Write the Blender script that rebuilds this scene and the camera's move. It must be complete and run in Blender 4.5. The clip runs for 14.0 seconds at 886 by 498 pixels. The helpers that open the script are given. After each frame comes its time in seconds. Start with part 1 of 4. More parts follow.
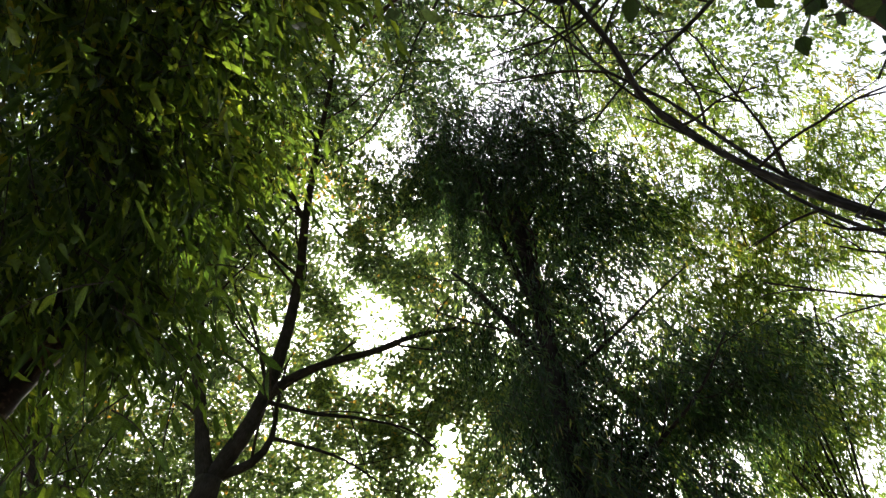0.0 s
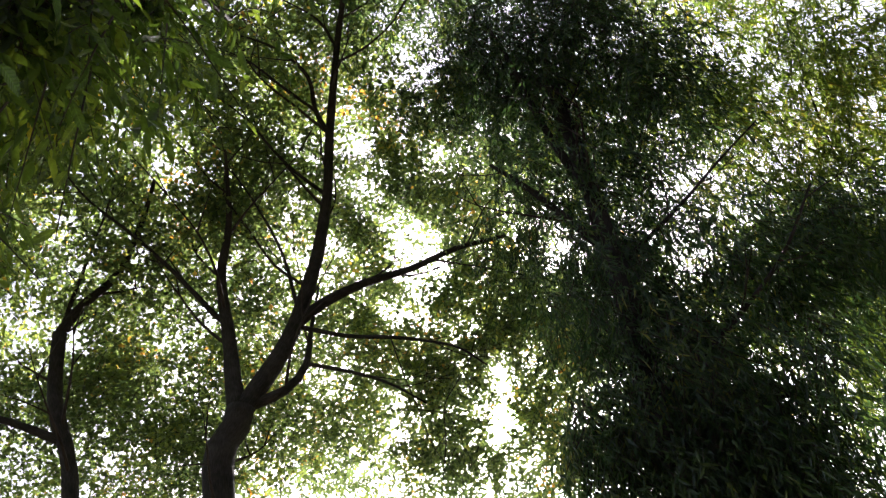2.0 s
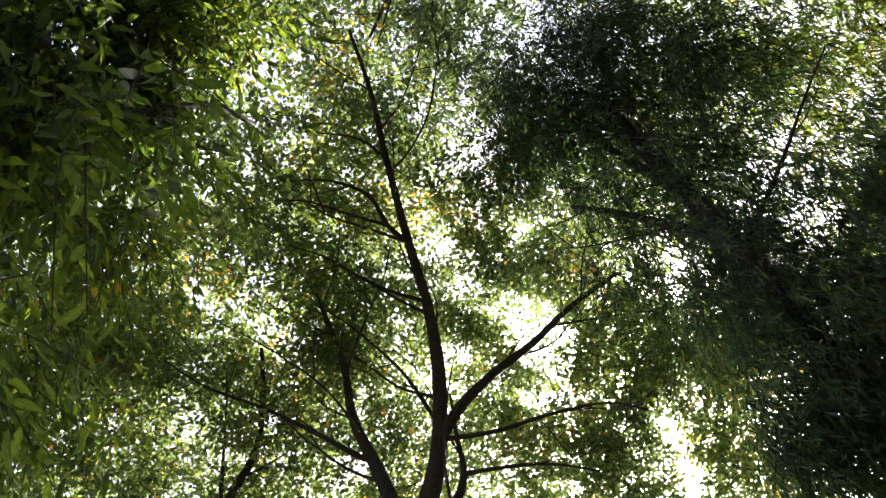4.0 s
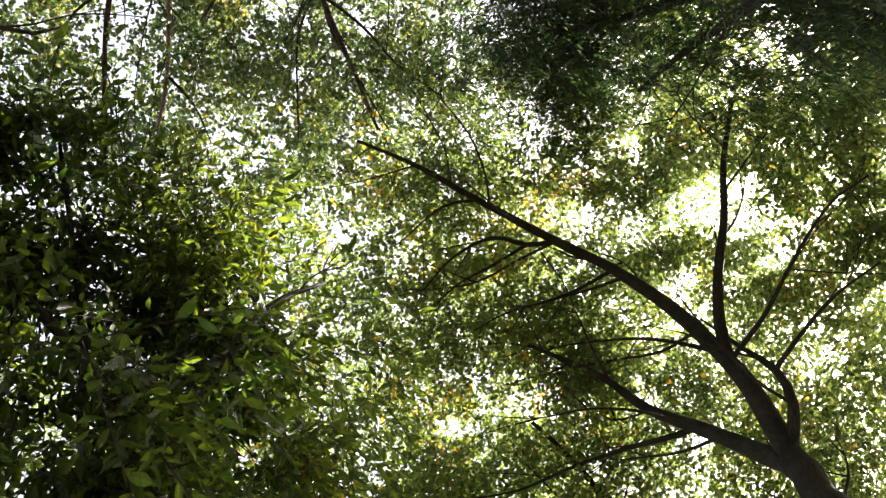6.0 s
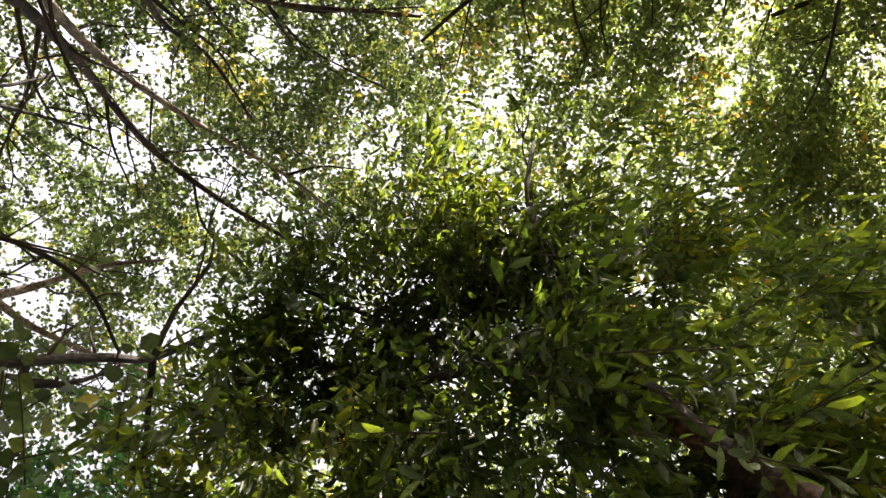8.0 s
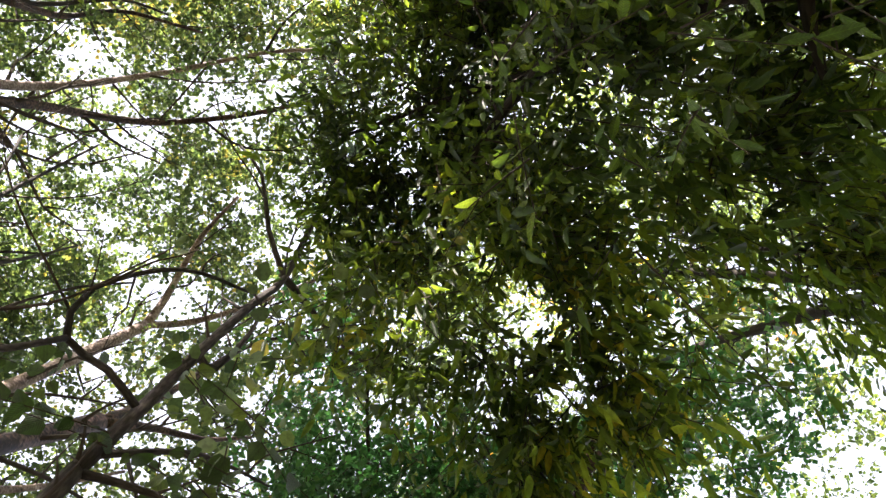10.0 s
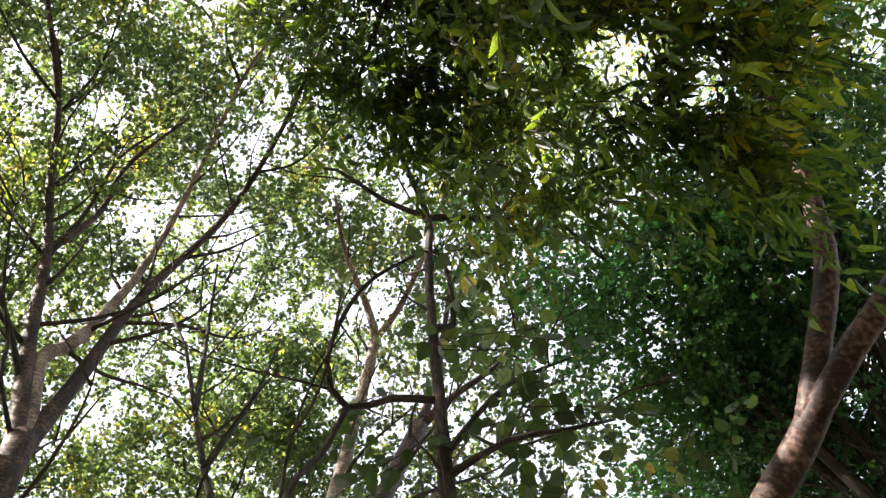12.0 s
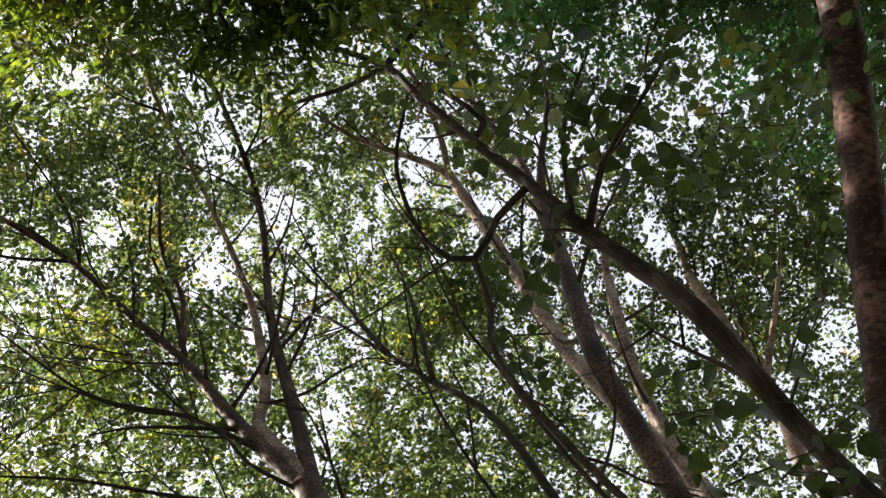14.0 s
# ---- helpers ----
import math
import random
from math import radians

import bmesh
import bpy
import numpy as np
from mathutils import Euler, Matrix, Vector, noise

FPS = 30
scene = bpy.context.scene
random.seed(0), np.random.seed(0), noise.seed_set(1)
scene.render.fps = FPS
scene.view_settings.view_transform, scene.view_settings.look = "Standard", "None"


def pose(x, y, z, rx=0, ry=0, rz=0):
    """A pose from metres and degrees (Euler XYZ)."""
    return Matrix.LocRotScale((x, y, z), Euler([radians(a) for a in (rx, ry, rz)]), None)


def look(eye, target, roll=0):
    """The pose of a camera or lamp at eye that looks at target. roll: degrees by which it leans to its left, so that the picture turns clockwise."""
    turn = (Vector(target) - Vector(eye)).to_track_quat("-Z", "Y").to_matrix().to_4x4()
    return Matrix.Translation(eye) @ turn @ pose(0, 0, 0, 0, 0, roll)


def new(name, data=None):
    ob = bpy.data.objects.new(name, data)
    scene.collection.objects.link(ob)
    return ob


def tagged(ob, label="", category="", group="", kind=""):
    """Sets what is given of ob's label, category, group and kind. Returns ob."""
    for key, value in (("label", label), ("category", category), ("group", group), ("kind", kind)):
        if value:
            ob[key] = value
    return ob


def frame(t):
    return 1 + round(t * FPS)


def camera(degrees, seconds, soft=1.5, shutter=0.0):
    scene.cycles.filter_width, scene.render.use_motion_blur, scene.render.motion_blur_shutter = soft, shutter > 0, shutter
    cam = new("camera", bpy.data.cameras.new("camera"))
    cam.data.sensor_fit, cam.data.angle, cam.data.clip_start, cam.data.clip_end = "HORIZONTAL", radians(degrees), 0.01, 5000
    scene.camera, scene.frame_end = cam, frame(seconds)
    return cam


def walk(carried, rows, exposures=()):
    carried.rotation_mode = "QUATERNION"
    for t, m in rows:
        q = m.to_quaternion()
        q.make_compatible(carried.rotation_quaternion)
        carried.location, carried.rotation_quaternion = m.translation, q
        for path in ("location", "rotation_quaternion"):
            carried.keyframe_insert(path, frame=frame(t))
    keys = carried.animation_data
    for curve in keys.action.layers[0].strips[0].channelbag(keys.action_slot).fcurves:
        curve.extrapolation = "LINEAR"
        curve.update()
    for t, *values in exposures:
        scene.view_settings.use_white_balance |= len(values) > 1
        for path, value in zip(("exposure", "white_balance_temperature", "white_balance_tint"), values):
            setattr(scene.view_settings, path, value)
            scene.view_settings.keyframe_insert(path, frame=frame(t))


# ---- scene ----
# the camera and its walk: seconds, place in metres, turn in degrees
cam = camera(56.03, 14.0, soft=1.4)
PATH = [
    (0.0, 0.000, 0.000, 1.600, 136.26, 16.25, -0.04),
    (0.5, 0.047, 0.396, 1.607, 136.23, 14.53, -2.55),
    (1.0, 0.008, 0.704, 1.623, 136.08, 15.87, -0.12),
    (1.5, -0.051, 1.064, 1.538, 137.37, 16.60, 4.16),
    (2.0, 0.062, 1.461, 1.562, 136.90, 16.39, 5.16),
    (2.5, -0.047, 1.693, 1.577, 138.12, 16.75, 5.60),
    (3.0, -0.060, 1.867, 1.642, 141.50, 18.54, 11.50),
    (3.2, -0.085, 1.899, 1.663, 143.59, 19.06, 13.46),
    (5.3, 0.178, 2.359, 1.446, 167.43, 24.67, 58.78),
    (5.5, 0.177, 2.390, 1.495, 169.60, 24.59, 63.20),
    (6.0, 0.171, 2.468, 1.593, 176.49, 23.34, 79.83),
    (6.5, 0.152, 2.478, 1.612, 179.84, 18.78, 92.24),
    (7.0, 0.174, 2.454, 1.622, -178.06, 16.13, 105.70),
    (7.5, 0.195, 2.436, 1.611, -177.51, 12.15, 122.52),
    (8.0, 0.222, 2.455, 1.505, -176.93, 6.35, 142.71),
    (8.5, 0.181, 2.485, 1.493, -178.88, 3.20, 156.44),
    (9.0, 0.121, 2.475, 1.522, 178.85, 2.42, 168.13),
    (9.2, 0.112, 2.471, 1.523, 176.77, 2.52, 170.32),
    (11.3, 0.093, 2.581, 1.445, 164.62, 3.83, -143.86),
    (11.5, 0.090, 2.585, 1.437, 164.27, 3.90, -138.75),
    (12.0, 0.055, 2.584, 1.466, 162.98, 5.61, -126.12),
    (12.5, 0.035, 2.566, 1.457, 162.31, 8.11, -112.17),
    (13.0, -0.005, 2.537, 1.462, 161.72, 11.23, -97.64),
    (13.5, -0.046, 2.520, 1.459, 161.31, 15.53, -85.80),
    (14.0, -0.067, 2.513, 1.460, 159.76, 17.63, -77.00),
]
EXPOSURES = [(0.0, 1.65, 6000, 13), (1.0, 1.44, 6000, 15), (2.0, 1.77, 5900, 24), (3.2, 1.95, 5900, 24), (5.5, 2.36, 6500, 19), (7.0, 2.23, 6700, 21), (8.0, 2.3, 7000, 23), (9.0, 2.85, 6450, 23), (11.5, 2.73, 6450, 16), (12.5, 2.53, 6600, 18), (14.0, 1.93, 6600, 18)]
walk(cam, [(t, pose(x, y, z, rx, ry, rz)) for t, x, y, z, rx, ry, rz in PATH], EXPOSURES)

# ---------------------------------------------------------------- light
SUN_AZ, SUN_EL = radians(10.8), radians(31.9)
sun_way = Vector((math.sin(SUN_AZ) * math.cos(SUN_EL), math.cos(SUN_AZ) * math.cos(SUN_EL), math.sin(SUN_EL)))

world = bpy.data.worlds.new("sky")
scene.world = world
world.use_nodes = True
wt = world.node_tree
sky = wt.nodes.new("ShaderNodeTexSky")
sky.sky_type = "NISHITA"
sky.sun_disc = False
sky.sun_elevation = SUN_EL
sky.sun_rotation = SUN_AZ
sky.air_density, sky.dust_density, sky.ozone_density = 1.0, 6.0, 0.6
wt.nodes["Background"].inputs["Strength"].default_value = 0.115
haze = wt.nodes.new("ShaderNodeHueSaturation")      # a milky, hazy sky
haze.inputs["Saturation"].default_value = 0.65
wt.links.new(sky.outputs["Color"], haze.inputs["Color"])
veil = wt.nodes.new("ShaderNodeMix")                # thin high cloud evens the sky out
veil.data_type = "RGBA"
veil.inputs["Factor"].default_value = 0.42
veil.inputs["B"].default_value = (3.2, 3.4, 3.6, 1)
wt.links.new(haze.outputs["Color"], veil.inputs["A"])
wt.links.new(veil.outputs["Result"], wt.nodes["Background"].inputs["Color"])

lamp = bpy.data.lights.new("sun", "SUN")
lamp.energy, lamp.angle, lamp.color = 5.0, radians(0.5), (1.0, 0.93, 0.80)
sun = new("sun", lamp)
sun.matrix_world = look(sun_way * 200, (0, 0, 0))


# ---------------------------------------------------------------- materials
def material(name):
    mat = bpy.data.materials.new(name)
    mat.use_nodes = True
    tree = mat.node_tree
    tree.nodes.clear()
    out = tree.nodes.new("ShaderNodeOutputMaterial")
    return mat, tree, out


def ramp(tree, stops):
    node = tree.nodes.new("ShaderNodeValToRGB")
    els = node.color_ramp.elements
    while len(els) < len(stops):
        els.new(0.5)
    for el, (at, col) in zip(els, stops):
        el.position, el.color = at, (*col, 1)
    return node


def leaf_material(name, stops, glow=2.2, through_part=0.56, rough=0.32, single=False, veins=False, lit_tint=(1.18, 1.14, 0.5), gloss=0.6):
    """Leaf tissue: a waxy upper skin that reflects and a thin blade that lets light through."""
    mat, tree, out = material(name)
    N, L = tree.nodes, tree.links
    if single:
        rnd = N.new("ShaderNodeObjectInfo").outputs["Random"]
    else:
        rnd = N.new("ShaderNodeNewGeometry").outputs["Random Per Island"]
    col = ramp(tree, stops)
    geo = N.new("ShaderNodeNewGeometry")
    # leaf tone varies in patches, also standing in for lit and shaded clumps
    patch = N.new("ShaderNodeTexNoise")
    patch.inputs["Scale"].default_value = 0.9
    patch.inputs["Detail"].default_value = 2
    L.new(geo.outputs["Position"], patch.inputs["Vector"])
    add = N.new("ShaderNodeMath")
    add.operation = "MULTIPLY_ADD"
    add.inputs[1].default_value = 1.15
    L.new(patch.outputs["Fac"], add.inputs[0])
    sub = N.new("ShaderNodeMath")
    sub.operation = "MULTIPLY_ADD"
    sub.inputs[1].default_value, sub.inputs[2].default_value = 0.8, -0.495
    L.new(rnd, sub.inputs[0])
    L.new(sub.outputs[0], add.inputs[2])
    L.new(add.outputs[0], col.inputs["Fac"])
    spots = N.new("ShaderNodeTexNoise")
    spots.inputs["Scale"].default_value = 55
    spots.inputs["Detail"].default_value = 3
    L.new(geo.outputs["Position"], spots.inputs["Vector"])
    shade = ramp(tree, [(0.32, (0.72, 0.68, 0.6)), (0.55, (1, 1, 1)), (0.8, (1.12, 1.1, 0.95))])
    L.new(spots.outputs["Fac"], shade.inputs["Fac"])
    mul = N.new("ShaderNodeMix")
    mul.data_type, mul.blend_type = "RGBA", "MULTIPLY"
    mul.inputs["Factor"].default_value = 1
    L.new(col.outputs["Color"], mul.inputs["A"])
    L.new(shade.outputs["Color"], mul.inputs["B"])
    base = mul.outputs["Result"]
    skin = N.new("ShaderNodeBsdfPrincipled")
    skin.inputs["Roughness"].default_value = rough
    skin.inputs["Specular IOR Level"].default_value = gloss
    if veins:
        uv = N.new("ShaderNodeUVMap")
        split = N.new("ShaderNodeSeparateXYZ")
        L.new(uv.outputs["UV"], split.inputs[0])
        wave = N.new("ShaderNodeMath")          # side veins slant forward from the midrib
        wave.operation = "ABSOLUTE"
        off = N.new("ShaderNodeMath")
        off.operation = "SUBTRACT"
        off.inputs[1].default_value = 0.5
        L.new(split.outputs["Y"], off.inputs[0])
        L.new(off.outputs[0], wave.inputs[0])
        mix1 = N.new("ShaderNodeMath")
        mix1.operation = "SUBTRACT"
        L.new(split.outputs["X"], mix1.inputs[0])
        L.new(wave.outputs[0], mix1.inputs[1])
        freq = N.new("ShaderNodeMath")
        freq.operation = "MULTIPLY"
        freq.inputs[1].default_value = 60
        L.new(mix1.outputs[0], freq.inputs[0])
        sine = N.new("ShaderNodeMath")
        sine.operation = "SINE"
        L.new(freq.outputs[0], sine.inputs[0])
        vr = ramp(tree, [(0.0, (1.5, 1.5, 1.3)), (0.12, (1, 1, 1)), (0.9, (0.95, 0.95, 0.95)), (1.0, (1.3, 1.3, 1.15))])
        mid = N.new("ShaderNodeMath")
        mid.operation = "MULTIPLY"
        mid.inputs[1].default_value = 8
        L.new(wave.outputs[0], mid.inputs[0])
        L.new(mid.outputs[0], vr.inputs["Fac"])
        sr = ramp(tree, [(0.0, (0.92, 0.92, 0.92)), (0.9, (1.0, 1.0, 1.0)), (1.0, (1.25, 1.25, 1.1))])
        L.new(sine.outputs[0], sr.inputs["Fac"])
        for node in (vr, sr):
            m2 = N.new("ShaderNodeMix")
            m2.data_type, m2.blend_type = "RGBA", "MULTIPLY"
            m2.inputs["Factor"].default_value = 1
            L.new(base, m2.inputs["A"])
            L.new(node.outputs["Color"], m2.inputs["B"])
            base = m2.outputs["Result"]
        bump = N.new("ShaderNodeBump")
        bump.inputs["Strength"].default_value = 0.35
        bump.inputs["Distance"].default_value = 0.002
        L.new(sine.outputs[0], bump.inputs["Height"])
        L.new(bump.outputs["Normal"], skin.inputs["Normal"])
    L.new(base, skin.inputs["Base Color"])
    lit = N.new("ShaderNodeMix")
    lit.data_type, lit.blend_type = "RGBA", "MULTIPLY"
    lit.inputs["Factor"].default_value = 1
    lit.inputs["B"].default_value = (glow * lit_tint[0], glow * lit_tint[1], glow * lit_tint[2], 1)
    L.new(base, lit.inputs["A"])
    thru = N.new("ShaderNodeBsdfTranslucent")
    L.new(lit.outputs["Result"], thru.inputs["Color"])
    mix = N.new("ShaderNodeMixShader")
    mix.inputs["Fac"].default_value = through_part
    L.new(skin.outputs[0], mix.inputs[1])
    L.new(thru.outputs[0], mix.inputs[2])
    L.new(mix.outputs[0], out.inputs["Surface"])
    return mat


def bark_material(name, dark, mid, pale, band=0.0, rough=0.85, relief=0.5):
    """Bark in metres along (v) and round (u) the limb: furrows, large patches of tone and, where band is set, rings of
    lenticels.
    """
    mat, tree, out = material(name)
    N, L = tree.nodes, tree.links
    uv = N.new("ShaderNodeUVMap")
    stretch = N.new("ShaderNodeMapping")
    stretch.inputs["Scale"].default_value = (60, 14, 1) if not band else (24, 38, 1)
    L.new(uv.outputs["UV"], stretch.inputs["Vector"])
    fine = N.new("ShaderNodeTexNoise")
    fine.inputs["Scale"].default_value = 1
    fine.inputs["Detail"].default_value = 5
    L.new(stretch.outputs[0], fine.inputs["Vector"])
    geo = N.new("ShaderNodeNewGeometry")
    big = N.new("ShaderNodeTexNoise")
    big.inputs["Scale"].default_value = 4.5
    big.inputs["Detail"].default_value = 4
    L.new(geo.outputs["Position"], big.inputs["Vector"])
    col = ramp(tree, [(0.36, dark), (0.5, mid), (0.66, pale)])
    both = N.new("ShaderNodeMath")
    both.operation = "MULTIPLY_ADD"
    both.inputs[1].default_value = 0.55
    half = N.new("ShaderNodeMath")
    half.operation = "MULTIPLY"
    half.inputs[1].default_value = 0.5
    L.new(big.outputs["Fac"], half.inputs[0])
    L.new(fine.outputs["Fac"], both.inputs[0])
    L.new(half.outputs[0], both.inputs[2])
    L.new(both.outputs[0], col.inputs["Fac"])
    skin = N.new("ShaderNodeBsdfPrincipled")
    skin.inputs["Roughness"].default_value = rough
    skin.inputs["Specular IOR Level"].default_value = 0.3
    L.new(col.outputs["Color"], skin.inputs["Base Color"])
    bump = N.new("ShaderNodeBump")
    bump.inputs["Strength"].default_value = relief
    bump.inputs["Distance"].default_value = 0.012
    L.new(fine.outputs["Fac"], bump.inputs["Height"])
    L.new(bump.outputs["Normal"], skin.inputs["Normal"])
    L.new(skin.outputs[0], out.inputs["Surface"])
    return mat


def ground_material():
    mat, tree, out = material("leaf_litter_soil")
    N, L = tree.nodes, tree.links
    geo = N.new("ShaderNodeNewGeometry")
    a = N.new("ShaderNodeTexNoise")
    a.inputs["Scale"].default_value = 0.7
    a.inputs["Detail"].default_value = 6
    b = N.new("ShaderNodeTexVoronoi")
    b.inputs["Scale"].default_value = 14
    L.new(geo.outputs["Position"], a.inputs["Vector"])
    L.new(geo.outputs["Position"], b.inputs["Vector"])
    c1 = ramp(tree, [(0.3, (0.045, 0.035, 0.022)), (0.5, (0.11, 0.085, 0.05)), (0.65, (0.06, 0.085, 0.03)), (0.8, (0.16, 0.13, 0.07))])
    L.new(a.outputs["Fac"], c1.inputs["Fac"])
    mix = N.new("ShaderNodeMix")
    mix.data_type, mix.blend_type = "RGBA", "OVERLAY"
    mix.inputs["Factor"].default_value = 0.5
    L.new(c1.outputs["Color"], mix.inputs["A"])
    L.new(b.outputs["Distance"], mix.inputs["B"])
    bump = N.new("ShaderNodeBump")
    bump.inputs["Distance"].default_value = 0.02
    L.new(b.outputs["Distance"], bump.inputs["Height"])
    skin = N.new("ShaderNodeBsdfPrincipled")
    skin.inputs["Roughness"].default_value = 0.9
    L.new(mix.outputs["Result"], skin.inputs["Base Color"])
    L.new(bump.outputs["Normal"], skin.inputs["Normal"])
    L.new(skin.outputs[0], out.inputs["Surface"])
    return mat


GREEN = [(0.0, (0.034, 0.055, 0.030)), (0.35, (0.060, 0.091, 0.042)), (0.7, (0.100, 0.140, 0.050)), (0.93, (0.16, 0.185, 0.048)), (1.0, (0.35, 0.18, 0.035))]
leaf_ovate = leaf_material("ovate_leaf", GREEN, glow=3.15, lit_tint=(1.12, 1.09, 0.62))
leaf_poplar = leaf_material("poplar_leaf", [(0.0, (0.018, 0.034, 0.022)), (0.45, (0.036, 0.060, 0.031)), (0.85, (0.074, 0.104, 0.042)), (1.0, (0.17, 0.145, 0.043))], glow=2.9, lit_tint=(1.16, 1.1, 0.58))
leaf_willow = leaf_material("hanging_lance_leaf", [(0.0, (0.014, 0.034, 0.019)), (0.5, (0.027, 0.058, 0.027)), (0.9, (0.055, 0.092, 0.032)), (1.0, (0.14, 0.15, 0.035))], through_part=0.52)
# yellow-green, with part of the sunlight on tree_d put into the colour
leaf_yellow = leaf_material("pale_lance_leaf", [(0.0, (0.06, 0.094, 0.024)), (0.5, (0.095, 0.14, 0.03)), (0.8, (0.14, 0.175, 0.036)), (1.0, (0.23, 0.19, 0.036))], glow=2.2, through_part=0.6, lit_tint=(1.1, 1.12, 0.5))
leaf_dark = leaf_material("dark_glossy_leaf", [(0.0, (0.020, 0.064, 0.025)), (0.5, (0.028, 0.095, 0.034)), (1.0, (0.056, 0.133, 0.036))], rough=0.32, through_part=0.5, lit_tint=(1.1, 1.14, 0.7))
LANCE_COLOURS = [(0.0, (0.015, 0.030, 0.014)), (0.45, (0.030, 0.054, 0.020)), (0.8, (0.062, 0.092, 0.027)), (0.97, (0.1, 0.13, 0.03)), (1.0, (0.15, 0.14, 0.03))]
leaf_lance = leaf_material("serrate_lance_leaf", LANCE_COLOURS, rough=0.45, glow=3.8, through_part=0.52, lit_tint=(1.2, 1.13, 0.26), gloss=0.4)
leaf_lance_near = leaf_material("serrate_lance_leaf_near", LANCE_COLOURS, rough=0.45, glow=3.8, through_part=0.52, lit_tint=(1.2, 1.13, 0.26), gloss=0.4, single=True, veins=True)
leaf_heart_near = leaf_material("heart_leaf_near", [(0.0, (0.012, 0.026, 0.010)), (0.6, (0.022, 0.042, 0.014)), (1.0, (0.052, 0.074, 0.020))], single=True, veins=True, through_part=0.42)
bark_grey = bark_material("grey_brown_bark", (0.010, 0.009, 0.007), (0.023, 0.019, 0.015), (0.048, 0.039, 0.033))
# dark stops deepened for shade, pale stop raised for sunlit patches on the trunk
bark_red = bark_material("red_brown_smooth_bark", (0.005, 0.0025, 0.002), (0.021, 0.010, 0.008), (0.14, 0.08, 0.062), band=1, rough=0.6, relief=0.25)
bark_pale = bark_material("pale_pinkish_bark", (0.04, 0.026, 0.021), (0.17, 0.12, 0.098), (0.46, 0.38, 0.34), band=1, rough=0.65, relief=0.25)
bark_slender = bark_material("grey_slender_stem_bark", (0.008, 0.007, 0.006), (0.026, 0.021, 0.019), (0.09, 0.076, 0.068))
bark_twig = bark_material("dark_twig_bark", (0.018, 0.013, 0.010), (0.036, 0.026, 0.020), (0.065, 0.050, 0.038))
soil = ground_material()

# ---------------------------------------------------------------- ground
bm = bmesh.new()
bmesh.ops.create_grid(bm, x_segments=120, y_segments=120, size=1.0)
for v in bm.verts:
    r = v.co.xy.length
    s = 20 * r + 1500 * r ** 6          # fine near the trees, wide towards the horizon
    d = v.co.xy.normalized() if r > 0 else Vector((0, 0))
    v.co.xy = d * s
    if s < 60:
        v.co.z = 0.05 * noise.noise(Vector((v.co.x * 0.5, v.co.y * 0.5, 0)))
me = bpy.data.meshes.new("ground")
bm.to_mesh(me)
bm.free()
me.materials.append(soil)
me.polygons.foreach_set("use_smooth", [True] * len(me.polygons))
tagged(new("ground", me), "brown soil ground under the trees with leaf litter", "ground", kind="structure")


# ---------------------------------------------------------------- trees: tools
def spline(pts, step=0.12):
    """Points along a smooth curve through pts, and the length at each."""
    p = [Vector(q) for q in pts]
    p = [p[0] * 2 - p[1]] + p + [p[-1] * 2 - p[-2]]
    out = []
    for i in range(1, len(p) - 2):
        n = max(2, int((p[i + 1] - p[i]).length / step))
        for k in range(n):
            t = k / n
            a, b, c, d = p[i - 1], p[i], p[i + 1], p[i + 2]
            out.append(0.5 * ((2 * b) + (c - a) * t + (2 * a - 5 * b + 4 * c - d) * t * t + (3 * b - a - 3 * c + d) * t ** 3))
    out.append(p[-2].copy())
    return out


def tube(bm, uvl, line, r0, r1, sides=10, rough=0.10, flare=0.0):
    """A tapered limb with a slightly uneven girth; u runs round it and v along it, in metres."""
    total = sum((line[i + 1] - line[i]).length for i in range(len(line) - 1)) or 1
    side, run, rings = None, 0.0, []
    for i, p in enumerate(line):
        d = (line[min(i + 1, len(line) - 1)] - line[max(i - 1, 0)]).normalized()
        if side is None:
            side = d.orthogonal().normalized()
        side = (side - d * side.dot(d)).normalized()
        up = d.cross(side)
        if i:
            run += (p - line[i - 1]).length
        f = run / total
        r = r0 + (r1 - r0) * f ** 0.85
        if flare:
            r *= 1 + flare * math.exp(-run / 0.35)
        ring = []
        for k in range(sides):
            a = 2 * math.pi * k / sides
            n = side * math.cos(a) + up * math.sin(a)
            w = 1 + rough * noise.noise(Vector((p.x * 2.1, p.y * 2.1, p.z * 2.1)) + n * 1.3) + 0.5 * rough * noise.noise(p * 7 + n * 3)
            ring.append(bm.verts.new(p + n * r * w))
        rings.append((ring, run, r))
    for (ra, va, wa), (rb, vb, wb) in zip(rings, rings[1:]):
        for k in range(sides):
            j = (k + 1) % sides
            f = bm.faces.new((ra[k], ra[j], rb[j], rb[k]))
            f.smooth = True
            for loop, (u, v) in zip(f.loops, ((k, va), (k + 1, va), (k + 1, vb), (k, vb))):
                loop[uvl].uv = (u / sides * 2 * math.pi * r0, v)
    for ring, d in ((rings[-1][0], 1), (rings[0][0], -1)):
        bm.faces.new(ring if d > 0 else ring[::-1])


def thing(name, label, category, foot, group="", kind=""):
    ob = new(name)
    ob.location = foot
    ob.empty_display_size = 0.2
    return tagged(ob, label, category, group, kind)


def part(name, me, mat, parent, label="", kind=""):
    """Links a mesh, given in world metres, as one part of a thing."""
    if mat is not None:
        me.materials.append(mat)
    me.transform(Matrix.Translation(-parent.location))
    ob = new(name, me)
    ob.parent = parent
    return tagged(ob, label, kind=kind)


LINES = {}


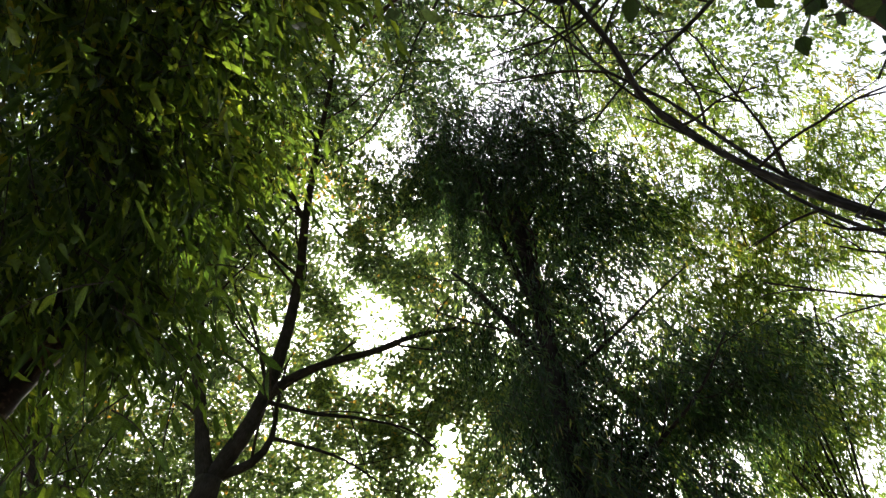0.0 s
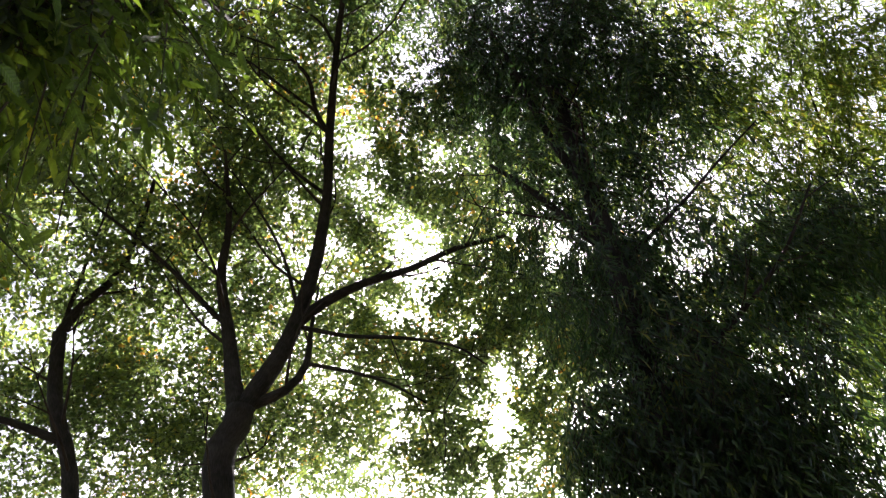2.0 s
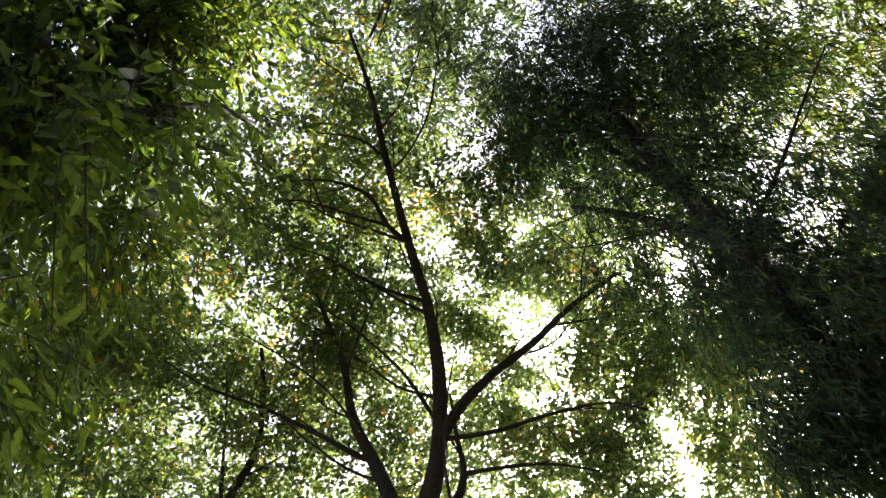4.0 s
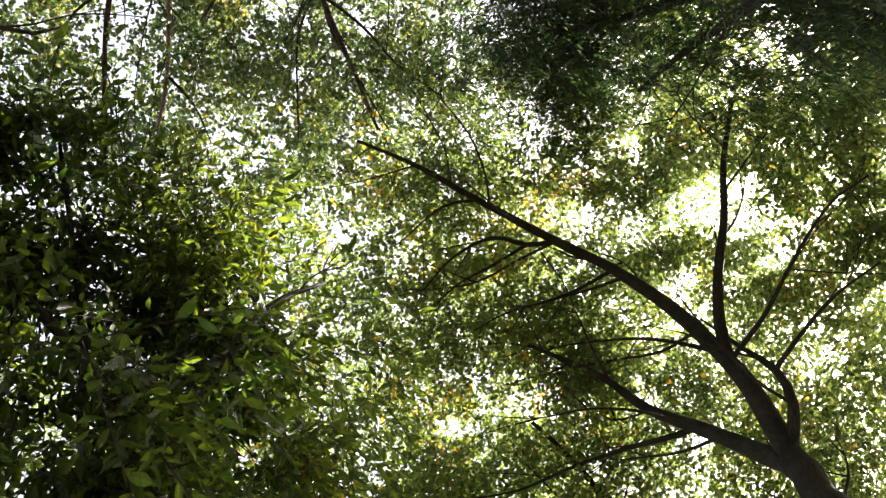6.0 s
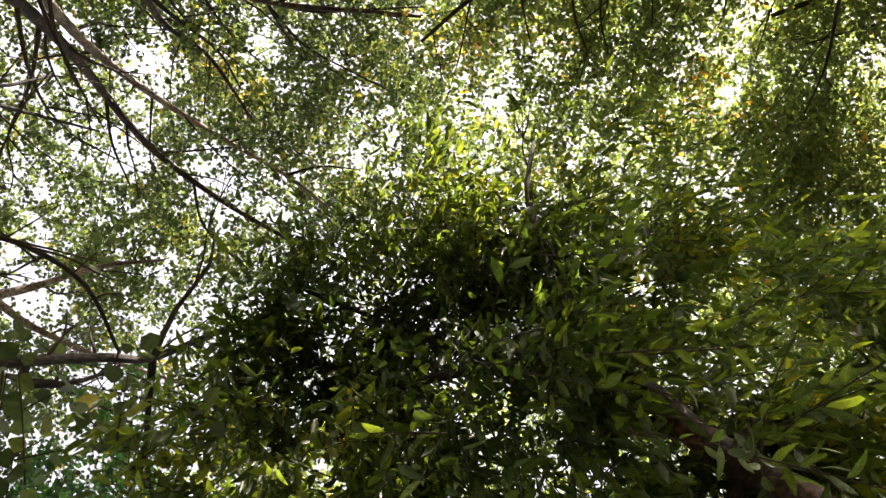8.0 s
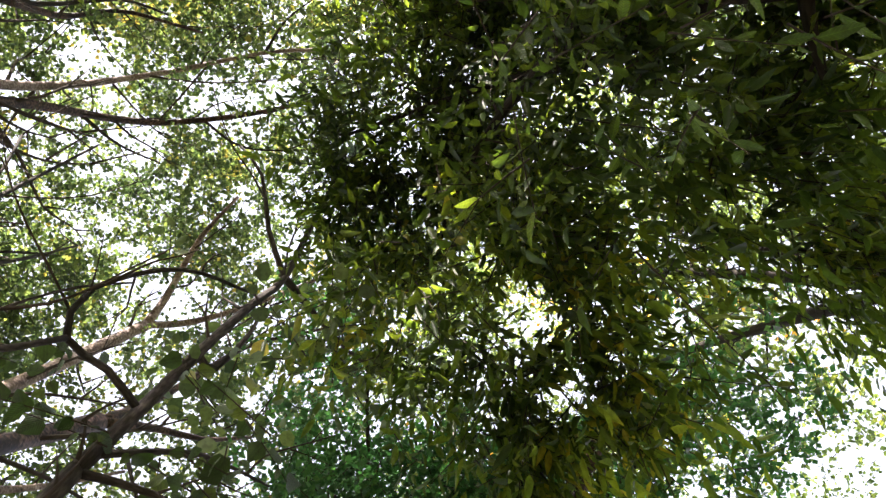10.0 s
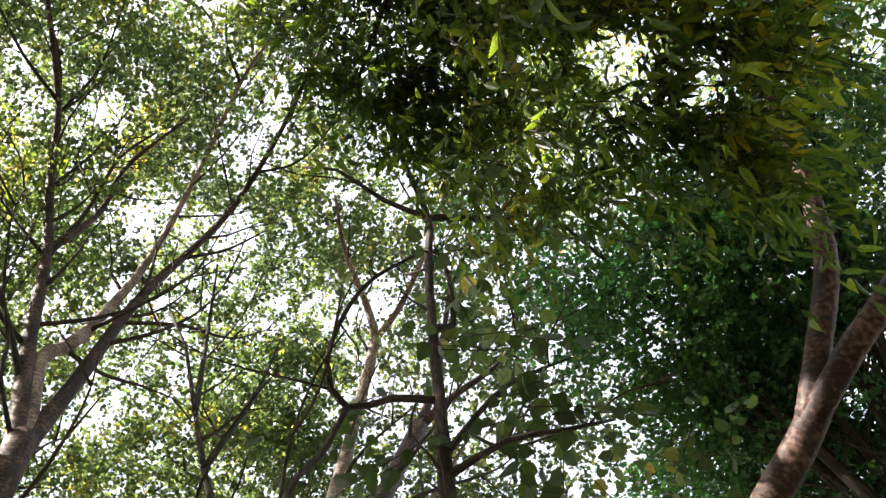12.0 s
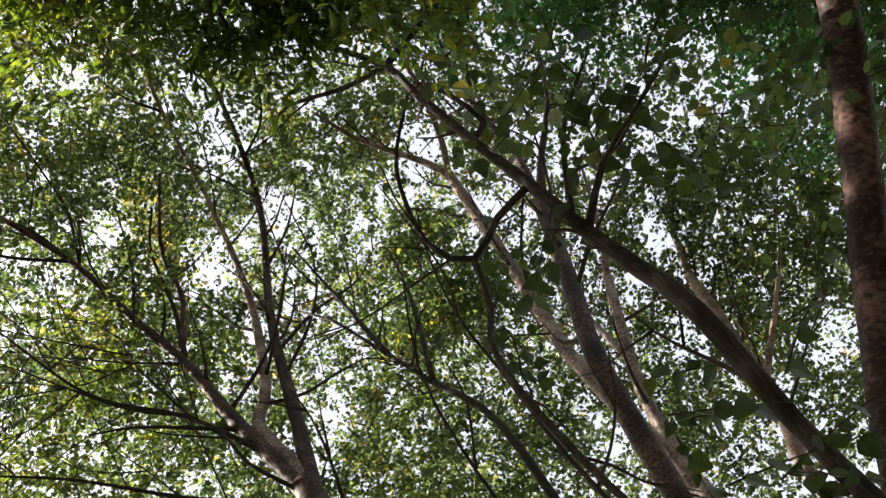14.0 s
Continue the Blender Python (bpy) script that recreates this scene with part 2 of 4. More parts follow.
def limb(tree, name, mat, r0, r1, *pts):
    """A trunk, limb or branch of the tree along a smooth line."""
    near = min((((q - Vector(pts[0])).length, q) for wood in LINES[tree.name] for q in wood[0]), key=lambda pair: pair[0]) if LINES.get(tree.name) else (9.0, None)
    if near[0] < 0.45:          # it grows out of the wood that it leaves
        pts = (near[1], *pts[1:])
    bm = bmesh.new()
    uvl = bm.loops.layers.uv.new("UVMap")
    line = spline(pts, 0.16 if r0 > 0.05 else 0.12)
    tube(bm, uvl, line, r0, r1, 14 if r0 > 0.1 else 9 if r0 > 0.04 else 6, 0.14 if r0 > 0.06 else 0.08, 0.5 if name == "trunk" else 0)
    me = bpy.data.meshes.new(name)
    bm.to_mesh(me)
    bm.free()
    ob = part(name, me, mat, tree)
    LINES.setdefault(tree.name, []).append((line, r0, r1, name, ob))
    return ob


def side_branches(tree, mat, rng, gap=0.35, length=1.3, lift=0.35, single=True):
    """The thin side branches of a tree: each one a part, or all in one mesh where they stand far off."""
    tips = []
    joined = None if single else bmesh.new()
    uvl = None if single else joined.loops.layers.uv.new("UVMap")
    for line, r0, r1, name, wood in list(LINES[tree.name]):
        first = int(len(line) * (0.75 if name == "trunk" else 0.22))
        line = line[first:]
        run = rng.random() * gap
        for i in range(1, len(line)):
            run += (line[i] - line[i - 1]).length
            if run < gap:
                continue
            run = -rng.random() * gap * 0.5
            f = i / len(line)
            d = (line[i] - line[i - 1]).normalized()
            s = d.orthogonal().normalized()
            s.rotate(Matrix.Rotation(rng.random() * 6.28, 3, d))
            way = (d * 0.45 + s * 0.9 + Vector((0, 0, lift * 0.6))).normalized()
            ln = length * (0.5 + rng.random()) * (0.6 + 0.4 * (1 - f))
            pts = [line[i].copy()]
            for k in range(1, 5):
                way = (way + d * 0.18 + Vector((rng.random() - 0.5, rng.random() - 0.5, rng.random() - 0.38)) * 0.55).normalized()
                pts.append(pts[-1] + way * ln / 4)
            r = max(0.007, min(0.35 * (r0 + (r1 - r0) * f), 0.026))
            if single:
                bm = bmesh.new()
                uvl = bm.loops.layers.uv.new("UVMap")
            else:
                bm = joined
            tube(bm, uvl, spline(pts, 0.14), r, 0.003, 5, 0.0)
            tips.append(pts[-1])
            for k in (2, 3):
                w2 = (way + Vector((rng.random() - 0.5, rng.random() - 0.5, rng.random() - 0.4)) * 1.8).normalized()
                q = [pts[k], pts[k] + w2 * ln * 0.2, pts[k] + (w2 + Vector((0, 0, -0.1))) * ln * 0.4]
                tube(bm, uvl, spline(q, 0.2), r * 0.6, 0.002, 3, 0.0)
                tips.append(q[-1])
            if single:
                me = bpy.data.meshes.new("twig")
                bm.to_mesh(me)
                bm.free()
                part("twig", me, mat, tree).parent = wood
    if not single:
        me = bpy.data.meshes.new("twig")
        joined.to_mesh(me)
        joined.free()
        part("twig", me, mat, tree, kind="stuff")
    return tips


# leaf outlines: length along x, half width along y, fold and droop along z
OVAL = ([(0, 0, 0), (.45, .37, .06), (1, 0, -.08), (.45, -.37, .06)], [(0, 2, 1), (0, 3, 2)])
DELTOID = ([(0, 0, 0), (.36, .47, .06), (1, 0, -.08), (.36, -.47, .06)], [(0, 2, 1), (0, 3, 2)])
LANCE = ([(0, 0, 0), (.25, .115, .035), (.6, .105, -.01), (1, 0, -.18), (.6, -.105, -.01), (.25, -.115, .035)], [(0, 3, 2, 1), (0, 5, 4, 3)])
KITE = ([(0, 0, 0), (.4, .095, .03), (1, 0, -.14), (.4, -.095, .03)], [(0, 2, 1), (0, 3, 2)])
DIAMOND = ([(0, 0, 0), (.42, .32, .05), (1, 0, -.06), (.42, -.32, .05)], [(0, 2, 1), (0, 3, 2)])
ROUND = ([(0, 0, 0), (.12, .36, .04), (.58, .37, .02), (1, 0, -.08), (.58, -.37, .02), (.12, -.36, .04)], [(0, 3, 2, 1), (0, 5, 4, 3)])


def leaf_mesh(name, shape, pos, axis, face, size):
    """One mesh of many leaves: pos, axis (towards the tip), face (the upper side) and size are arrays."""
    verts, faces = np.array(shape[0]), shape[1]
    n, k = len(pos), len(verts)
    axis = axis / np.linalg.norm(axis, axis=1, keepdims=True)
    face = face - axis * np.sum(face * axis, 1, keepdims=True)
    face = face / (np.linalg.norm(face, axis=1, keepdims=True) + 1e-9)
    side = np.cross(face, axis)
    s = size[:, None, None]
    co = pos[:, None] + s * (axis[:, None] * verts[None, :, :1] + side[:, None] * verts[None, :, 1:2] + face[:, None] * verts[None, :, 2:3])
    loops = np.concatenate([np.array(f) for f in faces])
    starts = np.cumsum([0] + [len(f) for f in faces[:-1]])
    me = bpy.data.meshes.new(name)
    me.vertices.add(n * k)
    me.vertices.foreach_set("co", co.astype(np.float32).ravel())
    me.loops.add(n * len(loops))
    me.loops.foreach_set("vertex_index", (loops[None] + (np.arange(n) * k)[:, None]).astype(np.int32).ravel())
    me.polygons.add(n * len(faces))
    me.polygons.foreach_set("loop_start", (starts[None] + (np.arange(n) * len(loops))[:, None]).astype(np.int32).ravel())
    me.update(calc_edges=True)
    return me


def unit(rng, n):
    v = rng.normal(size=(n, 3))
    return v / np.linalg.norm(v, axis=1, keepdims=True)


# where the camera stands; the sky openings are aimed from here
VIEW_POINT = np.array((0.1, 2.5, 1.5))


# shafts cut through the leaves for the sun, placed to fit the view: to the camera's places along the walk, onto the
# near leaves and trunks, and onto the trees behind
SUN_TO_CAMERA = [(0.00, 0.00, 1.60, 0.13), (0.05, 0.40, 1.61, 0.12), (-0.05, 1.06, 1.54, 0.12), (0.06, 1.46, 1.56, 0.11), (-0.06, 1.87, 1.64, 0.13)]
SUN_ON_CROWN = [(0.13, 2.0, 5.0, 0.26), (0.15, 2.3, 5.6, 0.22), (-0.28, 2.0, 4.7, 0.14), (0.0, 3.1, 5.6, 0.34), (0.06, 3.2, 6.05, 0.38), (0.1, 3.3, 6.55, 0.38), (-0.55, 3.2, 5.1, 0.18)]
SUN_ON_LEAVES = [(0.01, 2.04, 4.88, 0.28), (-0.32, 2.51, 4.67, 0.18), (-0.04, 3.13, 6.16, 0.30), (-0.45, 3.77, 5.65, 0.22), (-0.71, 3.25, 3.88, 0.15)]
SUN_ON_TRUNK = [(0.83, -0.37, 4.82, 0.14), (1.32, -0.21, 4.54, 0.12), (1.57, -0.09, 4.38, 0.10), (0.38, -0.42, 5.03, 0.13), (-0.63, -0.03, 5.93, 0.14), (-0.54, -0.12, 5.84, 0.13), (0.58, -0.42, 4.95, 0.14), (-0.68, 0.02, 5.98, 0.14), (-0.45, -0.19, 5.75, 0.12)]
SUN_ON_TREES = [(-0.00, 3.81, 7.48, 0.40), (-0.50, 3.61, 4.88, 0.25), (-1.10, 3.61, 3.98, 0.20), (-0.40, 2.01, 5.28, 0.20), (4.00, 3.51, 8.88, 0.25), (3.40, 0.21, 8.88, 0.25), (1.20, 1.81, 5.88, 0.18), (5.81, 8.41, 5.67, 0.70), (6.67, 8.34, 5.87, 0.60), (5.29, 8.84, 5.46, 0.50)]


def open_sky(pts, openings, grow=1.0, sunny=True, leafy=False):
    """True where a point is not in one of the shafts cut through the canopy: along the camera's lines of sight to the
    sky, and along the sun's rays.
    The rays that dapple the foliage come through a thinned crown, those to the walk and the trunk through clear gaps."""
    keep = np.ones(len(pts), bool)
    stray = np.sin(pts[:, 0] * 37 + pts[:, 1] * 53 + pts[:, 2] * 29) > np.where(np.linalg.norm(pts - VIEW_POINT, axis=1) < 6.5, 0.9, 0.5)
    sift = np.sin(pts[:, 0] * 71 + pts[:, 1] * 43 - pts[:, 2] * 59)
    for x, y, z, r, *front in openings:
        c = np.array((x, y, z))
        d = (c - VIEW_POINT) / np.linalg.norm(c - VIEW_POINT)
        rel = pts - c
        along = rel @ d
        across = np.linalg.norm(rel - along[:, None] * d, axis=1)
        edge = 0.72 * r * grow * (1 + 0.6 * np.sin(pts[:, 0] * 4 + pts[:, 2] * 3) * np.cos(pts[:, 1] * 5) + 0.3 * np.sin(pts[:, 0] * 11 - pts[:, 1] * 9))
        if front:
            keep &= (across > r) | (along > 0)
        else:
            keep &= (across > edge) | (np.abs(along) > 4.5) | stray
    d = np.array(sun_way)

    def shaft(x, y, z, start):
        rel = pts - np.array((x, y, z))
        along = rel @ d
        return along, np.linalg.norm(rel - along[:, None] * d, axis=1), along > start

    for x, y, z, r in SUN_TO_CAMERA:              # a clear core with a ragged rim
        along, off, ahead = shaft(x, y, z, 0)
        keep &= ~(ahead & ((off < 0.85 * r) | ((off < 1.7 * r) & (sift < 0.0))))
    for x, y, z, r in SUN_ON_TRUNK:
        along, off, ahead = shaft(x, y, z, 0)
        keep &= ~(ahead & (off < r * (1 + 0.4 * np.sin(along * 3)) + 0.01))
    if sunny and leafy:
        for x, y, z, r in SUN_ON_CROWN:
            along, off, ahead = shaft(x, y, z, 0.1)
            keep &= ~(ahead & (off < r * (1 + 0.4 * np.sin(along * 3)) + 0.01)) | (sift > np.where(along < 1.5, 0.75, 0.97))
        for x, y, z, r in SUN_ON_LEAVES + SUN_ON_TREES:
            along, off, ahead = shaft(x, y, z, 0.1)
            keep &= ~(ahead & (off < r * (1 + 0.4 * np.sin(along * 3)) + 0.01)) | (sift > 0.1)
    return keep


def crown(tree, mat, shape, rng, blobs, leaf, per_twig=14, twig=0.42, hang=0.0, sparse=0.0, openings=(), tips=(), flat=0.9, clump=1.1, pick=1.9, even=0.5, sunny=True, fine=1.0):
    """The foliage of a tree: short leafy twigs through the masses of its crown, cut away along the open shafts."""
    starts = []
    for x, y, z, rh, rv, n in blobs:
        n = int(n * fine)
        p = unit(rng, int(n * pick)) * (rng.random((int(n * pick), 1)) ** 0.38) * (rh, rh, rv) + (x, y, z)
        keep = np.array([noise.noise(Vector(q) * clump + Vector((7.3, 1.1, 4.2))) + 0.7 * noise.noise(Vector(q) * 2.7) for q in p]) + even * (rng.random(len(p)) - 0.5)
        order = np.argsort(-keep)
        starts.append(p[order[:int(n * (1 - sparse))]])
    if len(tips):
        t = np.array([tuple(q) for q in tips])
        starts.append(np.repeat(t, 2, 0) + rng.normal(size=(2 * len(t), 3)) * 0.12)
    starts = np.concatenate(starts)
    starts = starts[open_sky(starts, openings, 1.0, sunny)]
    m = len(starts)
    way = unit(rng, m) * (1, 1, 0.55) + (0, 0, 0.05 - hang)
    way /= np.linalg.norm(way, axis=1, keepdims=True)
    ln = twig * (0.6 + 0.8 * rng.random(m))
    f = (np.arange(per_twig) + 0.5) / per_twig
    bend = np.array((0, 0, -0.35 - 0.5 * hang))
    at = starts[:, None] + ln[:, None, None] * (way[:, None] * f[None, :, None] + bend * (f ** 2)[None, :, None])
    n = m * per_twig
    pos = at.reshape(n, 3) + rng.normal(size=(n, 3)) * 0.025
    tw = np.repeat(way, per_twig, 0)
    sgn = np.tile(np.where(np.arange(per_twig) % 2, 1.0, -1.0), m)[:, None]
    side = np.cross(tw, (0, 0, 1.0))
    side /= np.linalg.norm(side, axis=1, keepdims=True) + 1e-6
    axis = tw * 0.55 + side * sgn * 0.8 + rng.normal(size=(n, 3)) * 0.35 + (0, 0, -0.25 - hang * 1.6)
    face = rng.normal(size=(n, 3)) * (0.75 + 0.2 * hang) + (0, 0, flat)
    size = leaf * (0.55 + 0.65 * rng.random(n))
    ok = open_sky(pos, openings, 0.8, sunny, True)
    pos, axis, face, size = pos[ok], axis[ok], face[ok], size[ok]
    me = leaf_mesh("crown", shape, pos, axis, face, size)
    part("crown", me, mat, tree, kind="stuff")
    # the woody stems of the leafy twigs
    stays = open_sky(starts + ln[:, None] * way * 0.5, openings, 0.8, sunny, True)
    starts, way, ln = starts[stays], way[stays], ln[stays]
    m = len(starts)
    p0, p1 = starts, starts + ln[:, None] * (way + bend * 0.8)
    perp = np.cross(way, unit(rng, m))
    perp /= np.linalg.norm(perp, axis=1, keepdims=True) + 1e-6
    per2 = np.cross(way, perp)
    w = 0.0045
    vs = np.stack([p0 + perp * w, p0 - perp * w * 0.5 + per2 * w * 0.87, p0 - perp * w * 0.5 - per2 * w * 0.87, p1], 1).reshape(-1, 3)
    b = (np.arange(m) * 4)[:, None, None]
    fs = (np.array([(0, 1, 3), (1, 2, 3), (2, 0, 3)])[None] + b).reshape(-1, 3)
    me = bpy.data.meshes.new("leaf_stem")
    me.from_pydata(vs.tolist(), [], fs.tolist())
    part("leaf_stem", me, bark_twig, tree, kind="stuff")
    return len(pos)


def simple_tree(tree, mat, r, foot, blobs):
    """A trunk that rises under the crown and a limb into each of its masses."""
    c = Vector((sum(b[0] for b in blobs), sum(b[1] for b in blobs), sum(b[2] for b in blobs))) / len(blobs)
    low = min(b[2] - b[4] for b in blobs)
    f = Vector(foot)
    k = f.lerp(c, 0.35)
    k.z = low * 0.62
    top = f.lerp(c, 0.6)
    top.z = low * 0.95
    limb(tree, "trunk", mat, r, r * 0.65, f + Vector((0, 0, -0.05)), f.lerp(k, 0.5) + Vector((0.08, -0.05, 0)), k, top)
    for b in blobs:
        e = Vector(b[:3]) + Vector((0, 0, b[4] * 0.5))
        mid = top.lerp(e, 0.5) + Vector((0, 0, 0.12 * (e - top).length))
        limb(tree, "limb", mat, r * 0.42, 0.012, k.lerp(top, 0.75), mid, e)


# outlines of the leaves that hang nearest, with teeth along the margin
def toothed_leaf(name, mat, half, teeth=9, droop=-0.14, fold=0.16, notch_depth=0.86):
    """A single leaf 1 long: two halves folded along the midrib, toothed margins, a stalk."""
    bm = bmesh.new()
    uvl = bm.loops.layers.uv.new("UVMap")
    rows = []
    for i in range(teeth + 1):
        f = i / teeth
        z = droop * f * f
        w = half(f)
        rows.append((f, z, w))
    mid = [bm.verts.new((f, 0, z)) for f, z, w in rows]
    for sgn in (1, -1):
        edge = [bm.verts.new((min(f + (0.25 * (1 - notch_depth) if 0 < i < teeth else 0), 1), sgn * w, z + fold * w)) for i, (f, z, w) in enumerate(rows)]
        notch = [bm.verts.new((f + 0.55 / teeth, sgn * (half(f + 0.5 / teeth) * notch_depth), droop * f * f + fold * w)) for f, z, w in rows[:-1]]
        for i in range(teeth):
            quad = [mid[i], edge[i], notch[i], edge[i + 1], mid[i + 1]]
            if sgn > 0:
                quad.reverse()
            f = bm.faces.new(quad)
            f.smooth = True
            for loop in f.loops:
                loop[uvl].uv = (loop.vert.co.x, 0.5 + loop.vert.co.y)
    stalk = [bm.verts.new(c) for c in ((0, .008, 0), (0, -.008, 0), (-.16, -.006, .05), (-.16, .006, .05), (0, 0, -.012), (-.16, 0, .04))]
    for q in ((0, 3, 2, 1), (0, 4, 5, 3), (1, 2, 5, 4)):
        bm.faces.new([stalk[k] for k in q])
    bmesh.ops.remove_doubles(bm, verts=bm.verts, dist=1e-5)
    me = bpy.data.meshes.new(name)
    bm.to_mesh(me)
    bm.free()
    me.materials.append(mat)
    return me


def hang_leaves(tree, meshes, rng, pos, axis, face, size):
    """Leaves that can be told apart, each an object on one of the shared meshes."""
    for i in range(len(pos)):
        a = Vector(axis[i]).normalized()
        f = Vector(face[i])
        f = (f - a * f.dot(a)).normalized()
        s = f.cross(a)
        m = Matrix((a, s, f)).transposed().to_4x4()
        ob = new("leaf", meshes[i % len(meshes)])
        ob.parent = tree
        ob.matrix_local = Matrix.Translation(Vector(pos[i]) - tree.location) @ m @ Matrix.Scale(float(size[i]), 4)


def leafy_sprays(tree, rng, starts, way, per, length, leaf, hang):
    """Single leaves set alternately along thin hanging sprays; gives the arrays for hang_leaves and adds the stems."""
    m = len(starts)
    f = (np.arange(per) + 0.6) / per
    bend = np.array((0, 0, -0.5 * hang))
    ln = length * (0.7 + 0.6 * rng.random(m))
    at = starts[:, None] + ln[:, None, None] * (way[:, None] * f[None, :, None] + bend * (f ** 2)[None, :, None])
    n = m * per
    tw = np.repeat(way, per, 0)
    sgn = np.tile(np.where(np.arange(per) % 2, 1.0, -1.0), m)[:, None]
    side = np.cross(tw, (0, 0, 1.0))
    side /= np.linalg.norm(side, axis=1, keepdims=True) + 1e-6
    axis = tw * 0.5 + side * sgn * 0.7 + rng.normal(size=(n, 3)) * 0.3 + (0, 0, -0.35 - hang)
    face = rng.normal(size=(n, 3)) * 0.5 + (0, 0, 0.9)
    size = leaf * (0.55 + 0.75 * rng.random(n))
    bm = bmesh.new()
    uvl = bm.loops.layers.uv.new("UVMap")
    for i in range(m):
        a, w = Vector(starts[i].tolist()), Vector(way[i].tolist())
        pts = [a + float(ln[i]) * (w * t + Vector(bend.tolist()) * (t * t)) for t in (0, 0.35, 0.7, 1.0)]
        tube(bm, uvl, spline(pts, 0.1), 0.004, 0.0015, 4, 0)
    me = bpy.data.meshes.new("spray")
    bm.to_mesh(me)
    bm.free()
    part("spray", me, bark_twig, tree, kind="stuff")
    return at.reshape(n, 3), axis, face, size


# ---------------------------------------------------------------- the trees
# openings cut through the crowns to fit the camera's view of the sky: a point and the radius of the open shaft
OPENINGS_NORTH = [(1.44, 8.32, 6.96, 0.16), (1.75, 8.97, 7.0, 0.2), (0.9, 7.95, 10.15, 0.26), (0.76, 8.58, 10.06, 0.2), (0.21, 9.23, 9.81, 0.32), (-0.43, 10.75, 8.94, 0.32), (2.21, 6.83, 11.19, 0.3), (-2.02, 7.29, 11.59, 0.3), (-3.4, 9.81, 10, 0.35), (-4.3, 8.96, 10.34, 0.4), (2.66, 8.35, 8.03, 0.33), (3.61, 7.56, 6.77, 0.3), (2.21, 9.72, 7.41, 0.35), (1.34, 10.75, 9.58, 0.3), (0.4, 5.16, 11.24, 0.45), (2.24, 6.98, 11.43, 0.4), (0.42, 9.84, 10.44, 0.36), (0.98, 9.18, 10.92, 0.3)]
OPENINGS_NORTH += [(1.12, 3.81, 11.98, 0.35), (-1.59, 10.12, 10.03, 0.3)]
OPENINGS_EAST = [(2.77, 0.32, 10.92, 0.5), (3.85, 3.11, 11.85, 0.4), (3.45, 1.93, 11.99, 0.35), (3.98, -0.42, 11.41, 0.35), (2.95, 4.32, 11.99, 0.35), (3.92, 3.09, 12.27, 0.55), (3.36, -0.12, 12.67, 0.45), (3.54, 2.15, 12.4, 0.5), (2.17, -1.87, 10.73, 0.35), (6.24, 2.3, 11.72, 0.5), (3.42, -3.99, 10.92, 0.5), (1.3, 3.97, 13.31, 0.45), (3.19, 4.46, 12.88, 0.4), (2.95, -0.82, 10.96, 0.3), (5.68, -2.2, 10.89, 0.4), (4.97, -2.57, 11.1, 0.35), (6.88, -2.88, 11.04, 0.6), (3.69, 2.02, 12.32, 0.5), (3.9, 3.26, 12.23, 0.5), (6.93, 2.34, 12.42, 0.5)]
OPENINGS_EAST += [(3.13, -3.44, 10.14, 0.45), (6.39, -4.01, 9.19, 0.6)]
OPENINGS_NEAR = [(-0.54, 1.31, 6.34, 0.24), (-1.61, 1.88, 5.63, 0.16), (0.11, 1.87, 7.08, 0.16), (0.47, 2.16, 7.5, 0.14), (0.12, 2.06, 7.01, 0.12), (-0.46, 1.45, 5.77, 0.2), (-0.61, 0.9, 5.56, 0.15), (-1.13, 1.08, 5.51, 0.14), (-1.13, 0.58, 5.28, 0.14), (-0.27, 1.51, 6.5, 0.16), (-0.77, 3.27, 5.1, 0.14), (-0.25, 3.7, 5.5, 0.16), (-1.15, 3.38, 4.61, 0.12)]
# leaves in front of these points are cut so the camera sees the trunk
TRUNK_SEEN = [(-1.12, 2.78, 4.07, 0.12, 1), (-0.98, 2.78, 4.24, 0.12, 1)]

tree_a = thing("broadleaf_tree", "tall grey-barked broadleaf tree with a low fork and green leaves", "tree", (-1.68, 9.60, 0.0))
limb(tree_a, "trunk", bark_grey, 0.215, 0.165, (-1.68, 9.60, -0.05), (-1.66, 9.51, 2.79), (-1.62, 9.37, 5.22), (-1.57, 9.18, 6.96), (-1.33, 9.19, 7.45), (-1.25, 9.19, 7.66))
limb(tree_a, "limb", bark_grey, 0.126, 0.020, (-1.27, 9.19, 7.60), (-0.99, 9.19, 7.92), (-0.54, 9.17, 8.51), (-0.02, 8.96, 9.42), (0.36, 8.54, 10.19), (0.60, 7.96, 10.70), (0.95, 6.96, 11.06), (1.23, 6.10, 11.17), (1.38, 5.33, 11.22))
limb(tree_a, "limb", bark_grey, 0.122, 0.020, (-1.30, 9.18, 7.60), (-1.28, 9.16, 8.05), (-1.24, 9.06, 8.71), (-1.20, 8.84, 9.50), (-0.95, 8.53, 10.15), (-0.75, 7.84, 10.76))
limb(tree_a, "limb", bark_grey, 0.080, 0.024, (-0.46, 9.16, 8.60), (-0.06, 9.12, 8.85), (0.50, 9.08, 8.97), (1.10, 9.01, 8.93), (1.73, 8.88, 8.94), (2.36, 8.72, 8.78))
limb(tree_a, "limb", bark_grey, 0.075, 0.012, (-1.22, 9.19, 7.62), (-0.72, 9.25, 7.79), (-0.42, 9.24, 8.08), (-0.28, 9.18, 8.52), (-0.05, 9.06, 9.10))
limb(tree_a, "branch", bark_grey, 0.036, 0.010, (-0.42, 9.17, 8.58), (0.13, 9.22, 8.32), (0.75, 9.21, 8.04), (1.31, 9.16, 7.66), (1.58, 9.13, 7.24))
